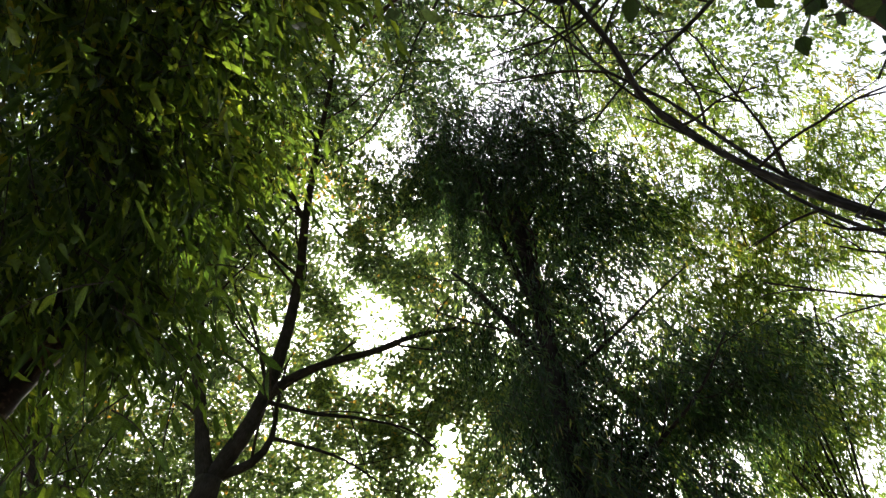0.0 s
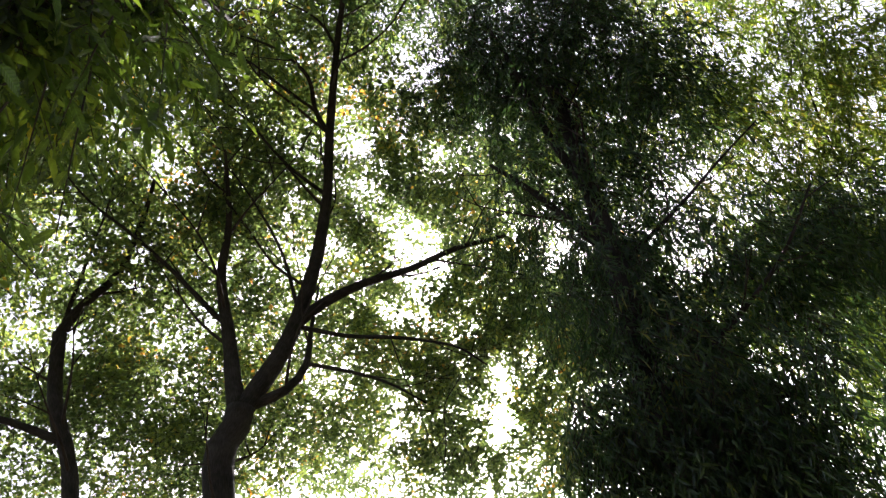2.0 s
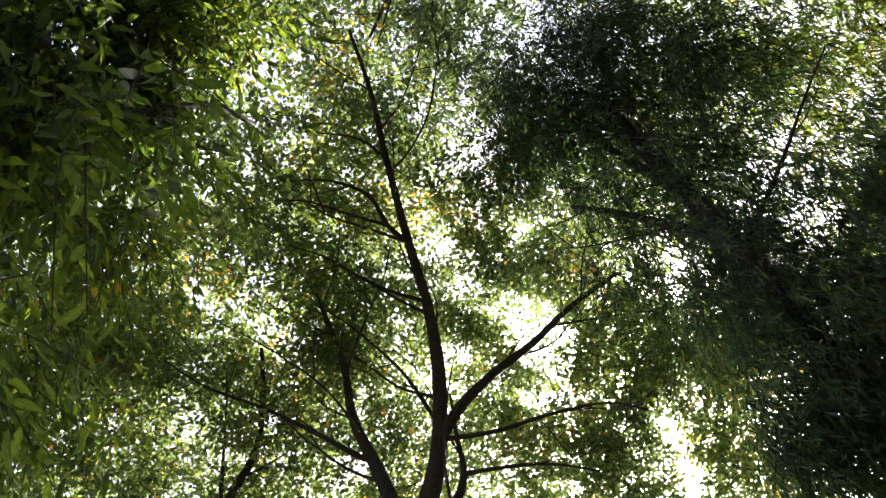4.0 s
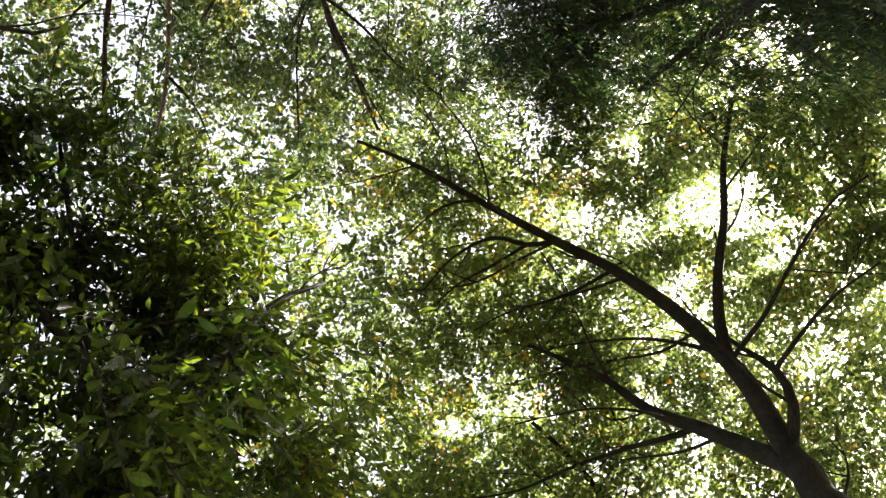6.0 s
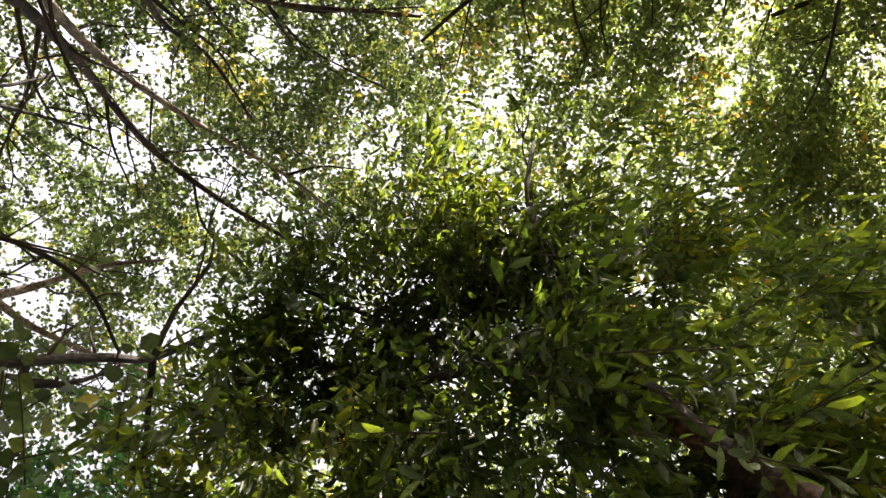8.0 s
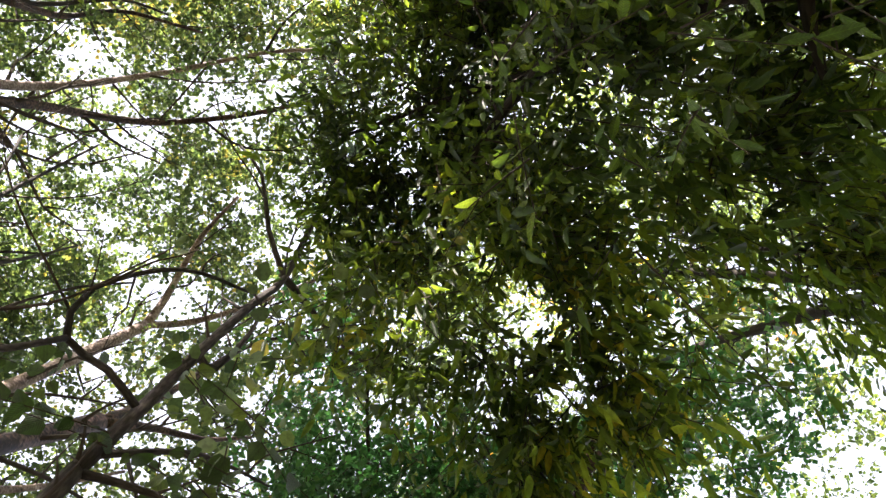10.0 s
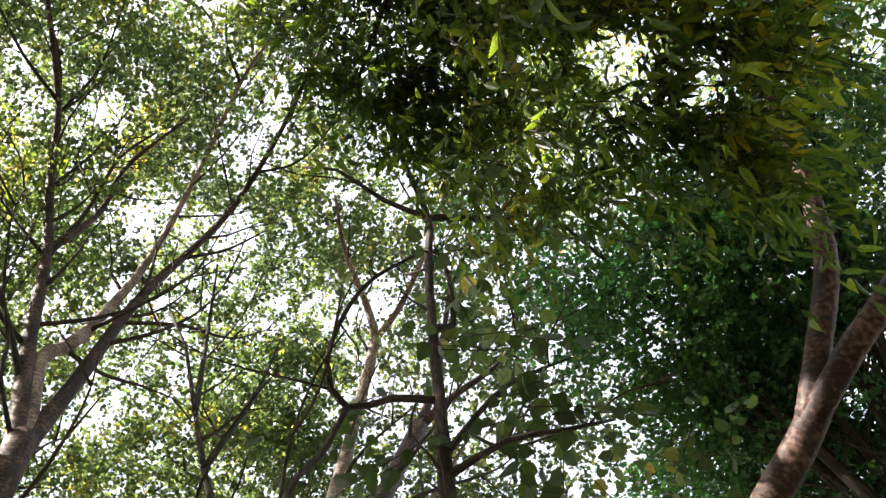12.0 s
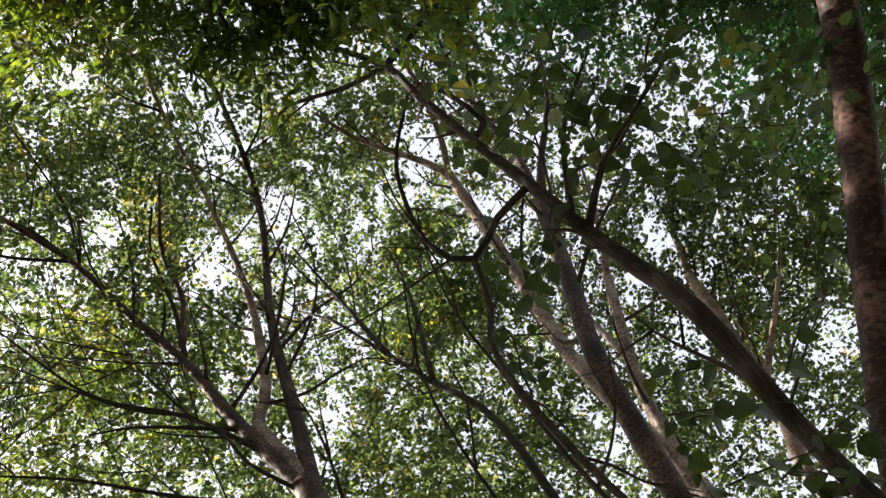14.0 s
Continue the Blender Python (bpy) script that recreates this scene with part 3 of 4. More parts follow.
limb(tree_a, "branch", bark_grey, 0.032, 0.010, (-0.43, 9.24, 8.05), (-0.02, 9.27, 7.86), (0.42, 9.28, 7.53), (0.79, 9.28, 7.08))
limb(tree_a, "branch", bark_grey, 0.040, 0.010, (0.60, 7.96, 10.70), (0.50, 7.65, 10.86), (0.51, 7.22, 11.01), (0.19, 6.78, 11.11), (-0.27, 6.47, 11.15))
limb(tree_a, "branch", bark_grey, 0.028, 0.008, (0.51, 7.68, 10.85), (0.19, 7.31, 10.99), (-0.14, 6.89, 11.09), (-0.47, 6.62, 11.13))
limb(tree_a, "branch", bark_grey, 0.024, 0.008, (0.95, 6.97, 11.06), (0.79, 6.54, 11.14), (0.29, 6.09, 11.19))
limb(tree_a, "branch", bark_grey, 0.032, 0.008, (0.35, 8.54, 10.19), (-0.05, 8.16, 10.58), (-0.40, 7.55, 10.91), (-0.69, 7.18, 11.02))
limb(tree_a, "branch", bark_grey, 0.032, 0.008, (-0.40, 9.12, 8.82), (-0.40, 8.83, 9.71), (-0.65, 8.28, 10.46), (-0.86, 7.93, 10.70))
limb(tree_a, "branch", bark_grey, 0.040, 0.010, (-1.21, 9.05, 8.80), (-1.36, 8.97, 9.02), (-1.73, 8.68, 9.63), (-2.11, 8.30, 10.09), (-2.50, 7.86, 10.43), (-2.72, 7.37, 10.70))
tips = side_branches(tree_a, bark_twig, random.Random(12), 0.36, 2.00)
masses = [(1.75, 9.86, 10.97, 1.1, 0.9, 93), (2.13, 10.78, 10.09, 1, 0.8, 75), (0.94, 10.58, 9.64, 1.1, 0.9, 106), (0.99, 11.82, 8.83, 1.2, 1, 118), (1.12, 9.36, 10.17, 1, 0.9, 93), (1.36, 10.68, 10.33, 1.1, 0.9, 131), (1.54, 9.58, 11.21, 1, 0.8, 106), (0.52, 11.04, 10.06, 1, 0.8, 106), (2.04, 9, 10.67, 1.2, 0.9, 165), (1.9, 9.84, 10.17, 1.2, 1, 61), (1.96, 9.15, 11.45, 1.2, 0.8, 81), (1.27, 10.17, 10.79, 1.1, 0.8, 98), (0.32, 7.82, 11.7, 1.2, 0.9, 120), (-1.62, 9.05, 10.67, 1.2, 0.9, 176), (-1.53, 8.24, 11.91, 2.1, 1.3, 720)]
masses += [(0.21, 7.83, 12.04, 1.9, 1.2, 379), (1.55, 8.2, 11.74, 1.7, 1.2, 436), (-2.37, 10.15, 10.81, 2.1, 1.5, 644), (1.43, 10.77, 11.18, 1.9, 1.5, 552), (-0.29, 10.34, 11.61, 1.9, 1.4, 505), (2.49, 11.99, 10.05, 2, 1.5, 436), (-1.12, 12.59, 10.38, 2.2, 1.5, 930), (0.39, 6.31, 12.68, 1.8, 1, 252), (-1.39, 6.22, 12.61, 2.1, 1, 400), (0.9, 13.63, 9.95, 2.1, 1.5, 546), (-2.95, 12.51, 10.02, 2, 1.5, 860), (3.27, 12.78, 8.79, 1.9, 1.4, 504), (2.06, 14.75, 8.99, 2, 1.4, 504), (2.58, 11.05, 9.55, 1.6, 1.2, 352), (2.31, 12.76, 9.16, 1.8, 1.2, 352)]
masses += [(3.18, 10.87, 8.76, 1.2, 1, 201)]
crown(tree_a, leaf_ovate, OVAL, np.random.default_rng(12), masses, leaf=0.083, per_twig=15, fine=1.2, twig=0.5, openings=OPENINGS_NORTH, tips=[q for q in tips if q.z > 10.8])

tree_h = thing("broadleaf_tree", "grey-barked broadleaf tree with a kinked trunk and green leaves", "tree", (-3.47, 9.89, 0.0))
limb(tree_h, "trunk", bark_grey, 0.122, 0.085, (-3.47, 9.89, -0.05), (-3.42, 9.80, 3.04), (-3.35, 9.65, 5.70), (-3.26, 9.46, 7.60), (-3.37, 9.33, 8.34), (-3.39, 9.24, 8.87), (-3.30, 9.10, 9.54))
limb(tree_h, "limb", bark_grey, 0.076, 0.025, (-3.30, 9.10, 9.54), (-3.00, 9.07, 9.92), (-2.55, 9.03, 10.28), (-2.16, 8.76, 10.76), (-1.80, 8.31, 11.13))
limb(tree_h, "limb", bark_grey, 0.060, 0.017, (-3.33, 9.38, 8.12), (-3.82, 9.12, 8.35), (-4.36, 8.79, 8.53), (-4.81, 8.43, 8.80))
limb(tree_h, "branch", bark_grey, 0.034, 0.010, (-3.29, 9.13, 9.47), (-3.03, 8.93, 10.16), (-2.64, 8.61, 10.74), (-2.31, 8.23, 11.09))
tips = side_branches(tree_h, bark_twig, random.Random(13), 0.40, 1.30)
masses = [(-3.72, 6.18, 11.14, 1.6, 1.2, 330), (-3.72, 8.39, 11.6, 2.1, 1.5, 860), (-4.63, 10.71, 10.39, 2.2, 1.7, 850), (-3.86, 6.46, 12.12, 2.1, 1.3, 700), (-6.34, 8.3, 11.18, 2.3, 1.7, 672), (-5.93, 5.97, 11.89, 2.2, 1.6, 528)]
crown(tree_h, leaf_ovate, OVAL, np.random.default_rng(13), masses, leaf=0.083, per_twig=15, fine=1.2, twig=0.5, openings=OPENINGS_NORTH, tips=[q for q in tips if q.z > 10.8])

tree_b = thing("willow_leaved_tree", "dark dense tree with long hanging leaves all round its trunk", "tree", (2.25, 7.66, 0.0))
limb(tree_b, "trunk", bark_grey, 0.187, 0.080, (2.25, 7.66, -0.05), (2.23, 7.62, 1.54), (2.20, 7.54, 2.89), (2.16, 7.44, 3.86), (2.35, 7.36, 4.94), (2.66, 7.21, 6.28), (2.88, 7.04, 7.61), (3.05, 6.81, 8.92))
limb(tree_b, "limb", bark_grey, 0.060, 0.020, (2.73, 7.16, 6.60), (2.56, 7.23, 7.26), (2.36, 7.29, 7.98), (2.14, 7.33, 8.52))
limb(tree_b, "limb", bark_grey, 0.032, 0.008, (2.74, 7.16, 6.51), (3.35, 6.78, 6.61), (3.81, 6.43, 6.74), (4.14, 6.12, 6.78))
limb(tree_b, "limb", bark_grey, 0.038, 0.010, (2.39, 7.34, 5.15), (3.03, 7.01, 5.26), (3.67, 6.56, 5.52), (4.11, 6.17, 5.90))
limb(tree_b, "limb", bark_grey, 0.060, 0.020, (2.86, 7.07, 7.24), (2.79, 7.02, 8.56), (2.79, 6.83, 9.57), (2.72, 6.64, 10.18))
limb(tree_b, "limb", bark_grey, 0.060, 0.020, (2.33, 7.37, 4.62), (2.82, 7.13, 4.62), (3.25, 6.87, 4.52))
tips = side_branches(tree_b, bark_twig, random.Random(14), 0.40, 1.00)
masses = [(2, 7.29, 4.95, 0.5, 0.6, 140), (2.55, 7.16, 4.57, 0.7, 0.8, 210), (2.6, 7.21, 4.02, 0.7, 0.7, 190), (2.01, 7.62, 4.63, 0.6, 0.7, 160), (3.42, 6.47, 9, 1, 0.9, 244), (3.73, 6.72, 8.21, 0.9, 0.9, 222), (3.08, 6.91, 7.22, 0.75, 0.9, 99), (3.66, 6.07, 9.92, 1, 0.8, 177), (2.73, 6.58, 9.91, 0.9, 0.8, 170), (2.52, 6.86, 5.19, 0.6, 0.8, 91), (2.57, 7.07, 6.35, 0.55, 0.8, 65), (3.17, 6.82, 5.93, 0.6, 0.6, 60), (3.29, 6.9, 4.49, 0.7, 0.8, 180), (2.89, 7.14, 4.08, 0.7, 0.7, 156), (2.67, 6.84, 7.98, 0.6, 0.8, 55)]
masses += [(2.11, 6.95, 12.04, 1.1, 0.9, 115), (2.94, 7.17, 11.41, 1.2, 0.9, 280), (3.52, 7.52, 10.21, 1.1, 1, 256), (2.65, 7.9, 11.11, 1.2, 1, 260), (3.15, 7.95, 9.83, 1.2, 1.1, 351), (2.78, 8.18, 8.51, 1, 1, 130), (3.08, 7.82, 7.43, 1, 1.1, 240), (2.8, 7.74, 5.98, 1, 1.1, 330), (2.97, 7.83, 5.02, 1, 1.1, 340), (2.83, 8.29, 4.79, 1, 1, 270), (3.55, 7.38, 5.87, 0.9, 0.45, 190), (2.32, 8.51, 8.66, 0.7, 0.7, 45), (4.04, 7.32, 6.22, 1, 0.5, 180), (4.81, 7.16, 6, 0.9, 0.4, 200)]
crown(tree_b, leaf_willow, KITE, np.random.default_rng(14), masses, leaf=0.125, per_twig=15, fine=1.2, twig=0.5, hang=0.6, flat=0.3, openings=OPENINGS_NORTH, tips=[q for q in tips if q.z > 10.8])

tree_p = thing("poplar_tree", "forked smooth-barked tree with pale pinkish limbs and small green leaves", "tree", (4.62, 2.71, 0.0))
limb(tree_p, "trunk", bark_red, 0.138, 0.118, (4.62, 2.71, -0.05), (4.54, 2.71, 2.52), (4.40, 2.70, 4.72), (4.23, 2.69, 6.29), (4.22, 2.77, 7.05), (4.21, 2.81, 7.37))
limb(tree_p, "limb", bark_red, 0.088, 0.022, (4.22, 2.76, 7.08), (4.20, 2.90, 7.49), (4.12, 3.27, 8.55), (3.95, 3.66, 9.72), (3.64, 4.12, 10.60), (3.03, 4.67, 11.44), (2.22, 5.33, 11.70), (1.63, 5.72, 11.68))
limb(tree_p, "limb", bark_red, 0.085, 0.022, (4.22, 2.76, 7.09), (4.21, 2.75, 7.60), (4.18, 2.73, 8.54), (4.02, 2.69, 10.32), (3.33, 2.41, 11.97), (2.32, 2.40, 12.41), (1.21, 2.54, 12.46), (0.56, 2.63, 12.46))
limb(tree_p, "limb", bark_pale, 0.080, 0.022, (4.22, 2.76, 7.08), (4.20, 2.85, 7.59), (4.16, 3.08, 8.41), (4.14, 2.94, 9.01), (3.91, 2.86, 10.79), (3.11, 2.98, 12.14), (1.83, 3.17, 12.44), (1.15, 3.17, 12.46))
limb(tree_p, "branch", bark_grey, 0.039, 0.012, (3.96, 3.61, 9.77), (3.76, 3.70, 10.76), (3.30, 3.82, 11.74), (2.89, 3.67, 12.16))
limb(tree_p, "branch", bark_grey, 0.031, 0.009, (4.13, 3.30, 8.33), (4.03, 3.68, 8.57), (3.87, 4.13, 8.64), (3.71, 4.49, 8.51))
limb(tree_p, "branch", bark_grey, 0.023, 0.008, (1.83, 3.17, 12.44), (1.53, 3.55, 12.45), (1.12, 3.82, 12.45))
limb(tree_p, "branch", bark_grey, 0.027, 0.009, (3.82, 2.53, 11.13), (3.55, 2.17, 11.68), (3.16, 1.87, 12.06))
limb(tree_p, "branch", bark_grey, 0.023, 0.008, (2.64, 2.44, 12.35), (2.17, 1.99, 12.42), (1.11, 1.90, 12.46))
limb(tree_p, "branch", bark_grey, 0.031, 0.009, (4.05, 3.19, 7.87), (3.91, 3.67, 8.57), (3.57, 4.46, 8.98), (3.00, 5.17, 9.78))
limb(tree_p, "limb", bark_red, 0.048, 0.016, (4.00, 3.55, 10.08), (3.76, 3.61, 11.12), (3.35, 3.71, 11.86), (2.57, 3.46, 12.41))
limb(tree_p, "branch", bark_grey, 0.024, 0.008, (3.71, 4.04, 10.73), (3.35, 4.08, 11.62), (2.67, 4.08, 12.26))
limb(tree_p, "branch", bark_grey, 0.032, 0.008, (3.17, 4.64, 11.49), (2.71, 4.96, 11.78), (2.23, 5.38, 11.77), (1.64, 5.83, 11.59))
limb(tree_p, "branch", bark_grey, 0.024, 0.008, (3.16, 4.69, 11.43), (2.75, 5.21, 11.33), (2.37, 5.62, 11.09), (1.99, 6.01, 10.46))
limb(tree_p, "branch", bark_grey, 0.024, 0.008, (3.20, 4.49, 11.62), (2.64, 4.62, 12.14), (1.97, 4.78, 12.39), (1.38, 4.92, 12.47))
limb(tree_p, "branch", bark_grey, 0.024, 0.008, (4.10, 3.04, 7.18), (3.99, 3.20, 7.61), (3.92, 3.34, 8.00), (3.80, 3.61, 8.38), (3.64, 3.87, 8.88), (3.53, 4.04, 9.24), (3.39, 4.14, 9.61))
limb(tree_p, "branch", bark_grey, 0.014, 0.005, (3.92, 3.34, 8.00), (3.82, 3.80, 8.22), (3.74, 4.10, 8.43))
limb(tree_p, "branch", bark_grey, 0.018, 0.006, (3.80, 3.61, 8.38), (3.65, 4.10, 8.59), (3.48, 4.52, 8.92), (3.31, 4.90, 9.23), (3.13, 5.22, 9.43))
limb(tree_p, "branch", bark_grey, 0.011, 0.004, (3.53, 4.04, 9.24), (3.35, 4.57, 9.42), (3.25, 4.97, 9.57))
limb(tree_p, "branch", bark_grey, 0.013, 0.005, (3.46, 4.07, 9.37), (3.36, 4.42, 9.56), (3.18, 4.84, 9.75), (2.99, 5.24, 9.92))
limb(tree_p, "branch", bark_grey, 0.010, 0.004, (3.39, 4.14, 9.61), (3.22, 4.39, 9.85), (3.11, 4.76, 10.02), (3.04, 5.18, 10.03))
limb(tree_p, "branch", bark_grey, 0.010, 0.004, (3.48, 4.52, 8.92), (3.58, 4.92, 8.75), (3.59, 5.29, 8.73))
limb(tree_p, "branch", bark_grey, 0.010, 0.004, (3.39, 4.65, 9.04), (3.44, 4.99, 9.14), (3.45, 5.32, 9.26))
limb(tree_p, "branch", bark_grey, 0.009, 0.004, (3.51, 4.07, 9.24), (3.56, 4.52, 9.22), (3.50, 4.87, 9.27))
limb(tree_p, "branch", bark_grey, 0.028, 0.010, (4.16, 2.78, 6.91), (4.10, 3.31, 7.28), (4.05, 3.80, 7.59), (3.85, 4.64, 8.10), (3.71, 5.33, 8.41))
limb(tree_p, "branch", bark_grey, 0.010, 0.004, (4.05, 3.80, 7.59), (3.94, 4.04, 7.97), (3.86, 4.29, 8.32))
tips = side_branches(tree_p, bark_twig, random.Random(15), 0.36, 2.20)
masses = [(2.12, 6.75, 13.2, 1.8, 1, 300), (3.52, 6.53, 13.4, 2, 1.1, 241), (1.99, 5.72, 13.76, 1.9, 1, 218), (0.88, 4.56, 14.13, 1.9, 0.9, 207), (6.57, 7.51, 12.38, 2.2, 1.4, 241), (1.74, 4.1, 14.52, 1.9, 0.9, 195), (2.76, 4.94, 14.11, 2.1, 0.9, 241), (2.82, 2.81, 14.34, 2.2, 0.9, 264), (4.21, 4.38, 13.93, 2.1, 1, 264), (4.69, 2.08, 14.11, 2.2, 1.1, 264), (6.54, 4.2, 13.04, 2.2, 1.3, 276), (5.8, 6.03, 13.13, 2.2, 1.3, 252), (1.49, 3.27, 14.43, 2, 0.9, 218), (6.82, 1.29, 13.3, 2.1, 1.3, 252)]
crown(tree_p, leaf_poplar, DELTOID, np.random.default_rng(15), masses, leaf=0.072, per_twig=15, fine=1.2, twig=0.42, openings=OPENINGS_EAST, tips=[q for q in tips if q.z > 10.8])

# a patch of its crown that has turned yellow
crown(tree_p, leaf_yellow, DELTOID, np.random.default_rng(61), [(3.6, 4.5, 10.6, 0.7, 0.5, 14), (4.6, 4.7, 10.1, 0.8, 0.6, 26), (4.5, 5.2, 10.2, 0.8, 0.6, 22)], leaf=0.062, per_twig=14, twig=0.4)

tree_s = thing("poplar_tree", "thin pale-barked tree with a high fork in the green canopy", "tree", (4.77, -0.15, 0.0))
limb(tree_s, "trunk", bark_pale, 0.094, 0.070, (4.77, -0.15, -0.05), (4.68, -0.10, 3.11), (4.54, -0.01, 5.84), (4.35, 0.09, 7.78), (4.28, 0.04, 8.59), (3.98, -0.08, 10.28), (3.46, -0.04, 11.54))
limb(tree_s, "limb", bark_pale, 0.060, 0.020, (3.46, -0.04, 11.54), (3.28, 0.21, 11.91), (2.88, 0.86, 12.30), (2.35, 1.37, 12.42))
limb(tree_s, "limb", bark_pale, 0.050, 0.020, (3.46, -0.04, 11.54), (2.99, -0.13, 11.91), (2.21, -0.03, 12.27), (1.13, 0.30, 12.43))
tips = side_branches(tree_s, bark_twig, random.Random(16), 0.36, 2.00)
masses = [(4.64, 0.56, 13.67, 2.1, 1.1, 267), (3.31, -0.02, 13.98, 2.1, 1.1, 267), (6.44, -0.88, 12.97, 2.1, 1.3, 267), (2.66, 1.55, 14.24, 2, 0.9, 242)]
crown(tree_s, leaf_poplar, DELTOID, np.random.default_rng(16), masses, leaf=0.072, per_twig=15, fine=1.2, twig=0.42, openings=OPENINGS_EAST, tips=[q for q in tips if q.z > 10.8])

tree_s2 = thing("poplar_tree", "red-brown smooth-barked tree forking high among green leaves", "tree", (4.20, 0.80, 0.0))
limb(tree_s2, "trunk", bark_red, 0.099, 0.083, (4.20, 0.80, -0.05), (4.12, 0.72, 2.60), (3.97, 0.56, 4.80), (3.87, 0.47, 5.60), (3.76, 0.41, 6.15), (3.61, 0.37, 6.61), (3.46, 0.19, 7.28), (3.26, -0.02, 8.06), (3.04, -0.20, 8.76))
limb(tree_s2, "limb", bark_red, 0.056, 0.015, (3.04, -0.20, 8.76), (2.68, -0.48, 9.20), (2.33, -0.71, 9.42), (1.93, -0.87, 9.77))
limb(tree_s2, "limb", bark_red, 0.053, 0.015, (3.04, -0.20, 8.76), (2.76, -0.31, 9.62), (2.11, -0.21, 10.85), (1.26, -0.16, 11.23))
limb(tree_s2, "branch", bark_grey, 0.022, 0.007, (2.76, -0.50, 8.54), (2.52, -0.74, 8.10), (2.08, -1.04, 8.02), (1.70, -1.24, 7.84))
tips = side_branches(tree_s2, bark_twig, random.Random(17), 0.36, 2.00)
masses = [(3.21, -1.2, 12.3, 1.9, 1, 200), (3.19, -2.85, 11.36, 1.9, 1.1, 200), (1.76, -2.04, 12.3, 1.8, 1, 179), (4.87, -2.27, 11.47, 1.9, 1.1, 200), (0.98, -0.72, 13.06, 1.8, 0.9, 168)]
crown(tree_s2, leaf_poplar, DELTOID, np.random.default_rng(17), masses, leaf=0.071, per_twig=15, fine=1.2, twig=0.42, openings=OPENINGS_EAST, tips=[q for q in tips if q.z > 10.8])

tree_s3 = thing("poplar_tree", "pale leaning tree with bare lower limbs and light green leaves", "tree", (5.17, -0.07, 0.0))
limb(tree_s3, "trunk", bark_pale, 0.084, 0.060, (5.17, -0.07, -0.05), (5.11, -0.04, 2.20), (5.01, 0.02, 4.12), (4.87, 0.09, 5.50), (4.76, -0.11, 6.22), (4.60, -0.36, 7.48), (4.19, -0.83, 8.86))
limb(tree_s3, "limb", bark_pale, 0.043, 0.017, (4.19, -0.83, 8.86), (3.88, -1.10, 9.48), (3.46, -1.35, 10.25))
limb(tree_s3, "limb", bark_pale, 0.043, 0.013, (4.54, -0.42, 7.80), (4.46, -0.46, 8.70), (4.38, -0.45, 9.51))
tips = side_branches(tree_s3, bark_twig, random.Random(18), 0.36, 2.00)
masses = [(5.5, -3.93, 10.81, 2, 1.5, 504), (6.6, -2.59, 11.33, 2, 1.5, 504), (4.14, -4.48, 10.44, 1.9, 1.4, 432)]
crown(tree_s3, leaf_poplar, DELTOID, np.random.default_rng(18), masses, leaf=0.072, per_twig=15, fine=1.2, twig=0.42, openings=OPENINGS_EAST, tips=[q for q in tips if q.z > 10.8])

tree_s4 = thing("poplar_tree", "pale pinkish tree trunk standing farther back among green leaves", "tree", (6.40, -2.06, 0.0))
limb(tree_s4, "trunk", bark_pale, 0.121, 0.070, (6.40, -2.06, -0.05), (6.33, -2.00, 2.75), (6.21, -1.92, 5.15), (6.05, -1.80, 6.87), (5.81, -2.10, 7.81), (5.57, -2.32, 8.88), (5.27, -2.50, 10.04))
limb(tree_s4, "limb", bark_pale, 0.050, 0.020, (5.27, -2.50, 10.04), (4.86, -2.74, 10.75), (4.28, -3.06, 11.29))
limb(tree_s4, "limb", bark_pale, 0.050, 0.020, (5.71, -2.20, 8.22), (5.27, -2.68, 8.60), (4.73, -3.15, 9.06))
tips = side_branches(tree_s4, bark_twig, random.Random(19), 0.30, 1.80)
masses = [(5.82, 0.22, 13.44, 1.2, 1, 210), (6.43, -0.36, 13, 1.2, 1, 170), (8.99, -4.21, 10.84, 2.4, 1.8, 528), (7.26, -6.03, 10.84, 2.3, 1.8, 480), (9.41, -1.86, 11.78, 2.4, 1.8, 528), (9.68, 0.79, 12.3, 2.4, 1.8, 480), (4.98, -6.66, 10.2, 2.1, 1.7, 384)]
crown(tree_s4, leaf_poplar, DELTOID, np.random.default_rng(19), masses, leaf=0.083, per_twig=15, fine=1.2, twig=0.45, openings=OPENINGS_EAST, tips=[q for q in tips if q.z > 10.8])

tree_s5 = thing("poplar_tree", "young dark-stemmed tree with thin forked branches and green leaves", "tree", (3.68, 1.29, 0.0))
limb(tree_s5, "trunk", bark_grey, 0.066, 0.012, (3.68, 1.29, -0.05), (3.61, 1.31, 2.41), (3.49, 1.35, 4.52), (3.33, 1.41, 6.02), (3.38, 1.63, 6.84), (3.40, 1.93, 7.82), (3.37, 2.14, 8.39), (3.34, 2.39, 8.75))
limb(tree_s5, "branch", bark_grey, 0.030, 0.010, (3.40, 1.81, 7.50), (3.33, 1.98, 8.53), (3.05, 2.24, 9.67))
limb(tree_s5, "branch", bark_grey, 0.030, 0.010, (3.38, 1.63, 6.84), (3.25, 1.44, 8.04), (3.09, 1.39, 8.94))
tips = side_branches(tree_s5, bark_twig, random.Random(20), 0.30, 1.20)
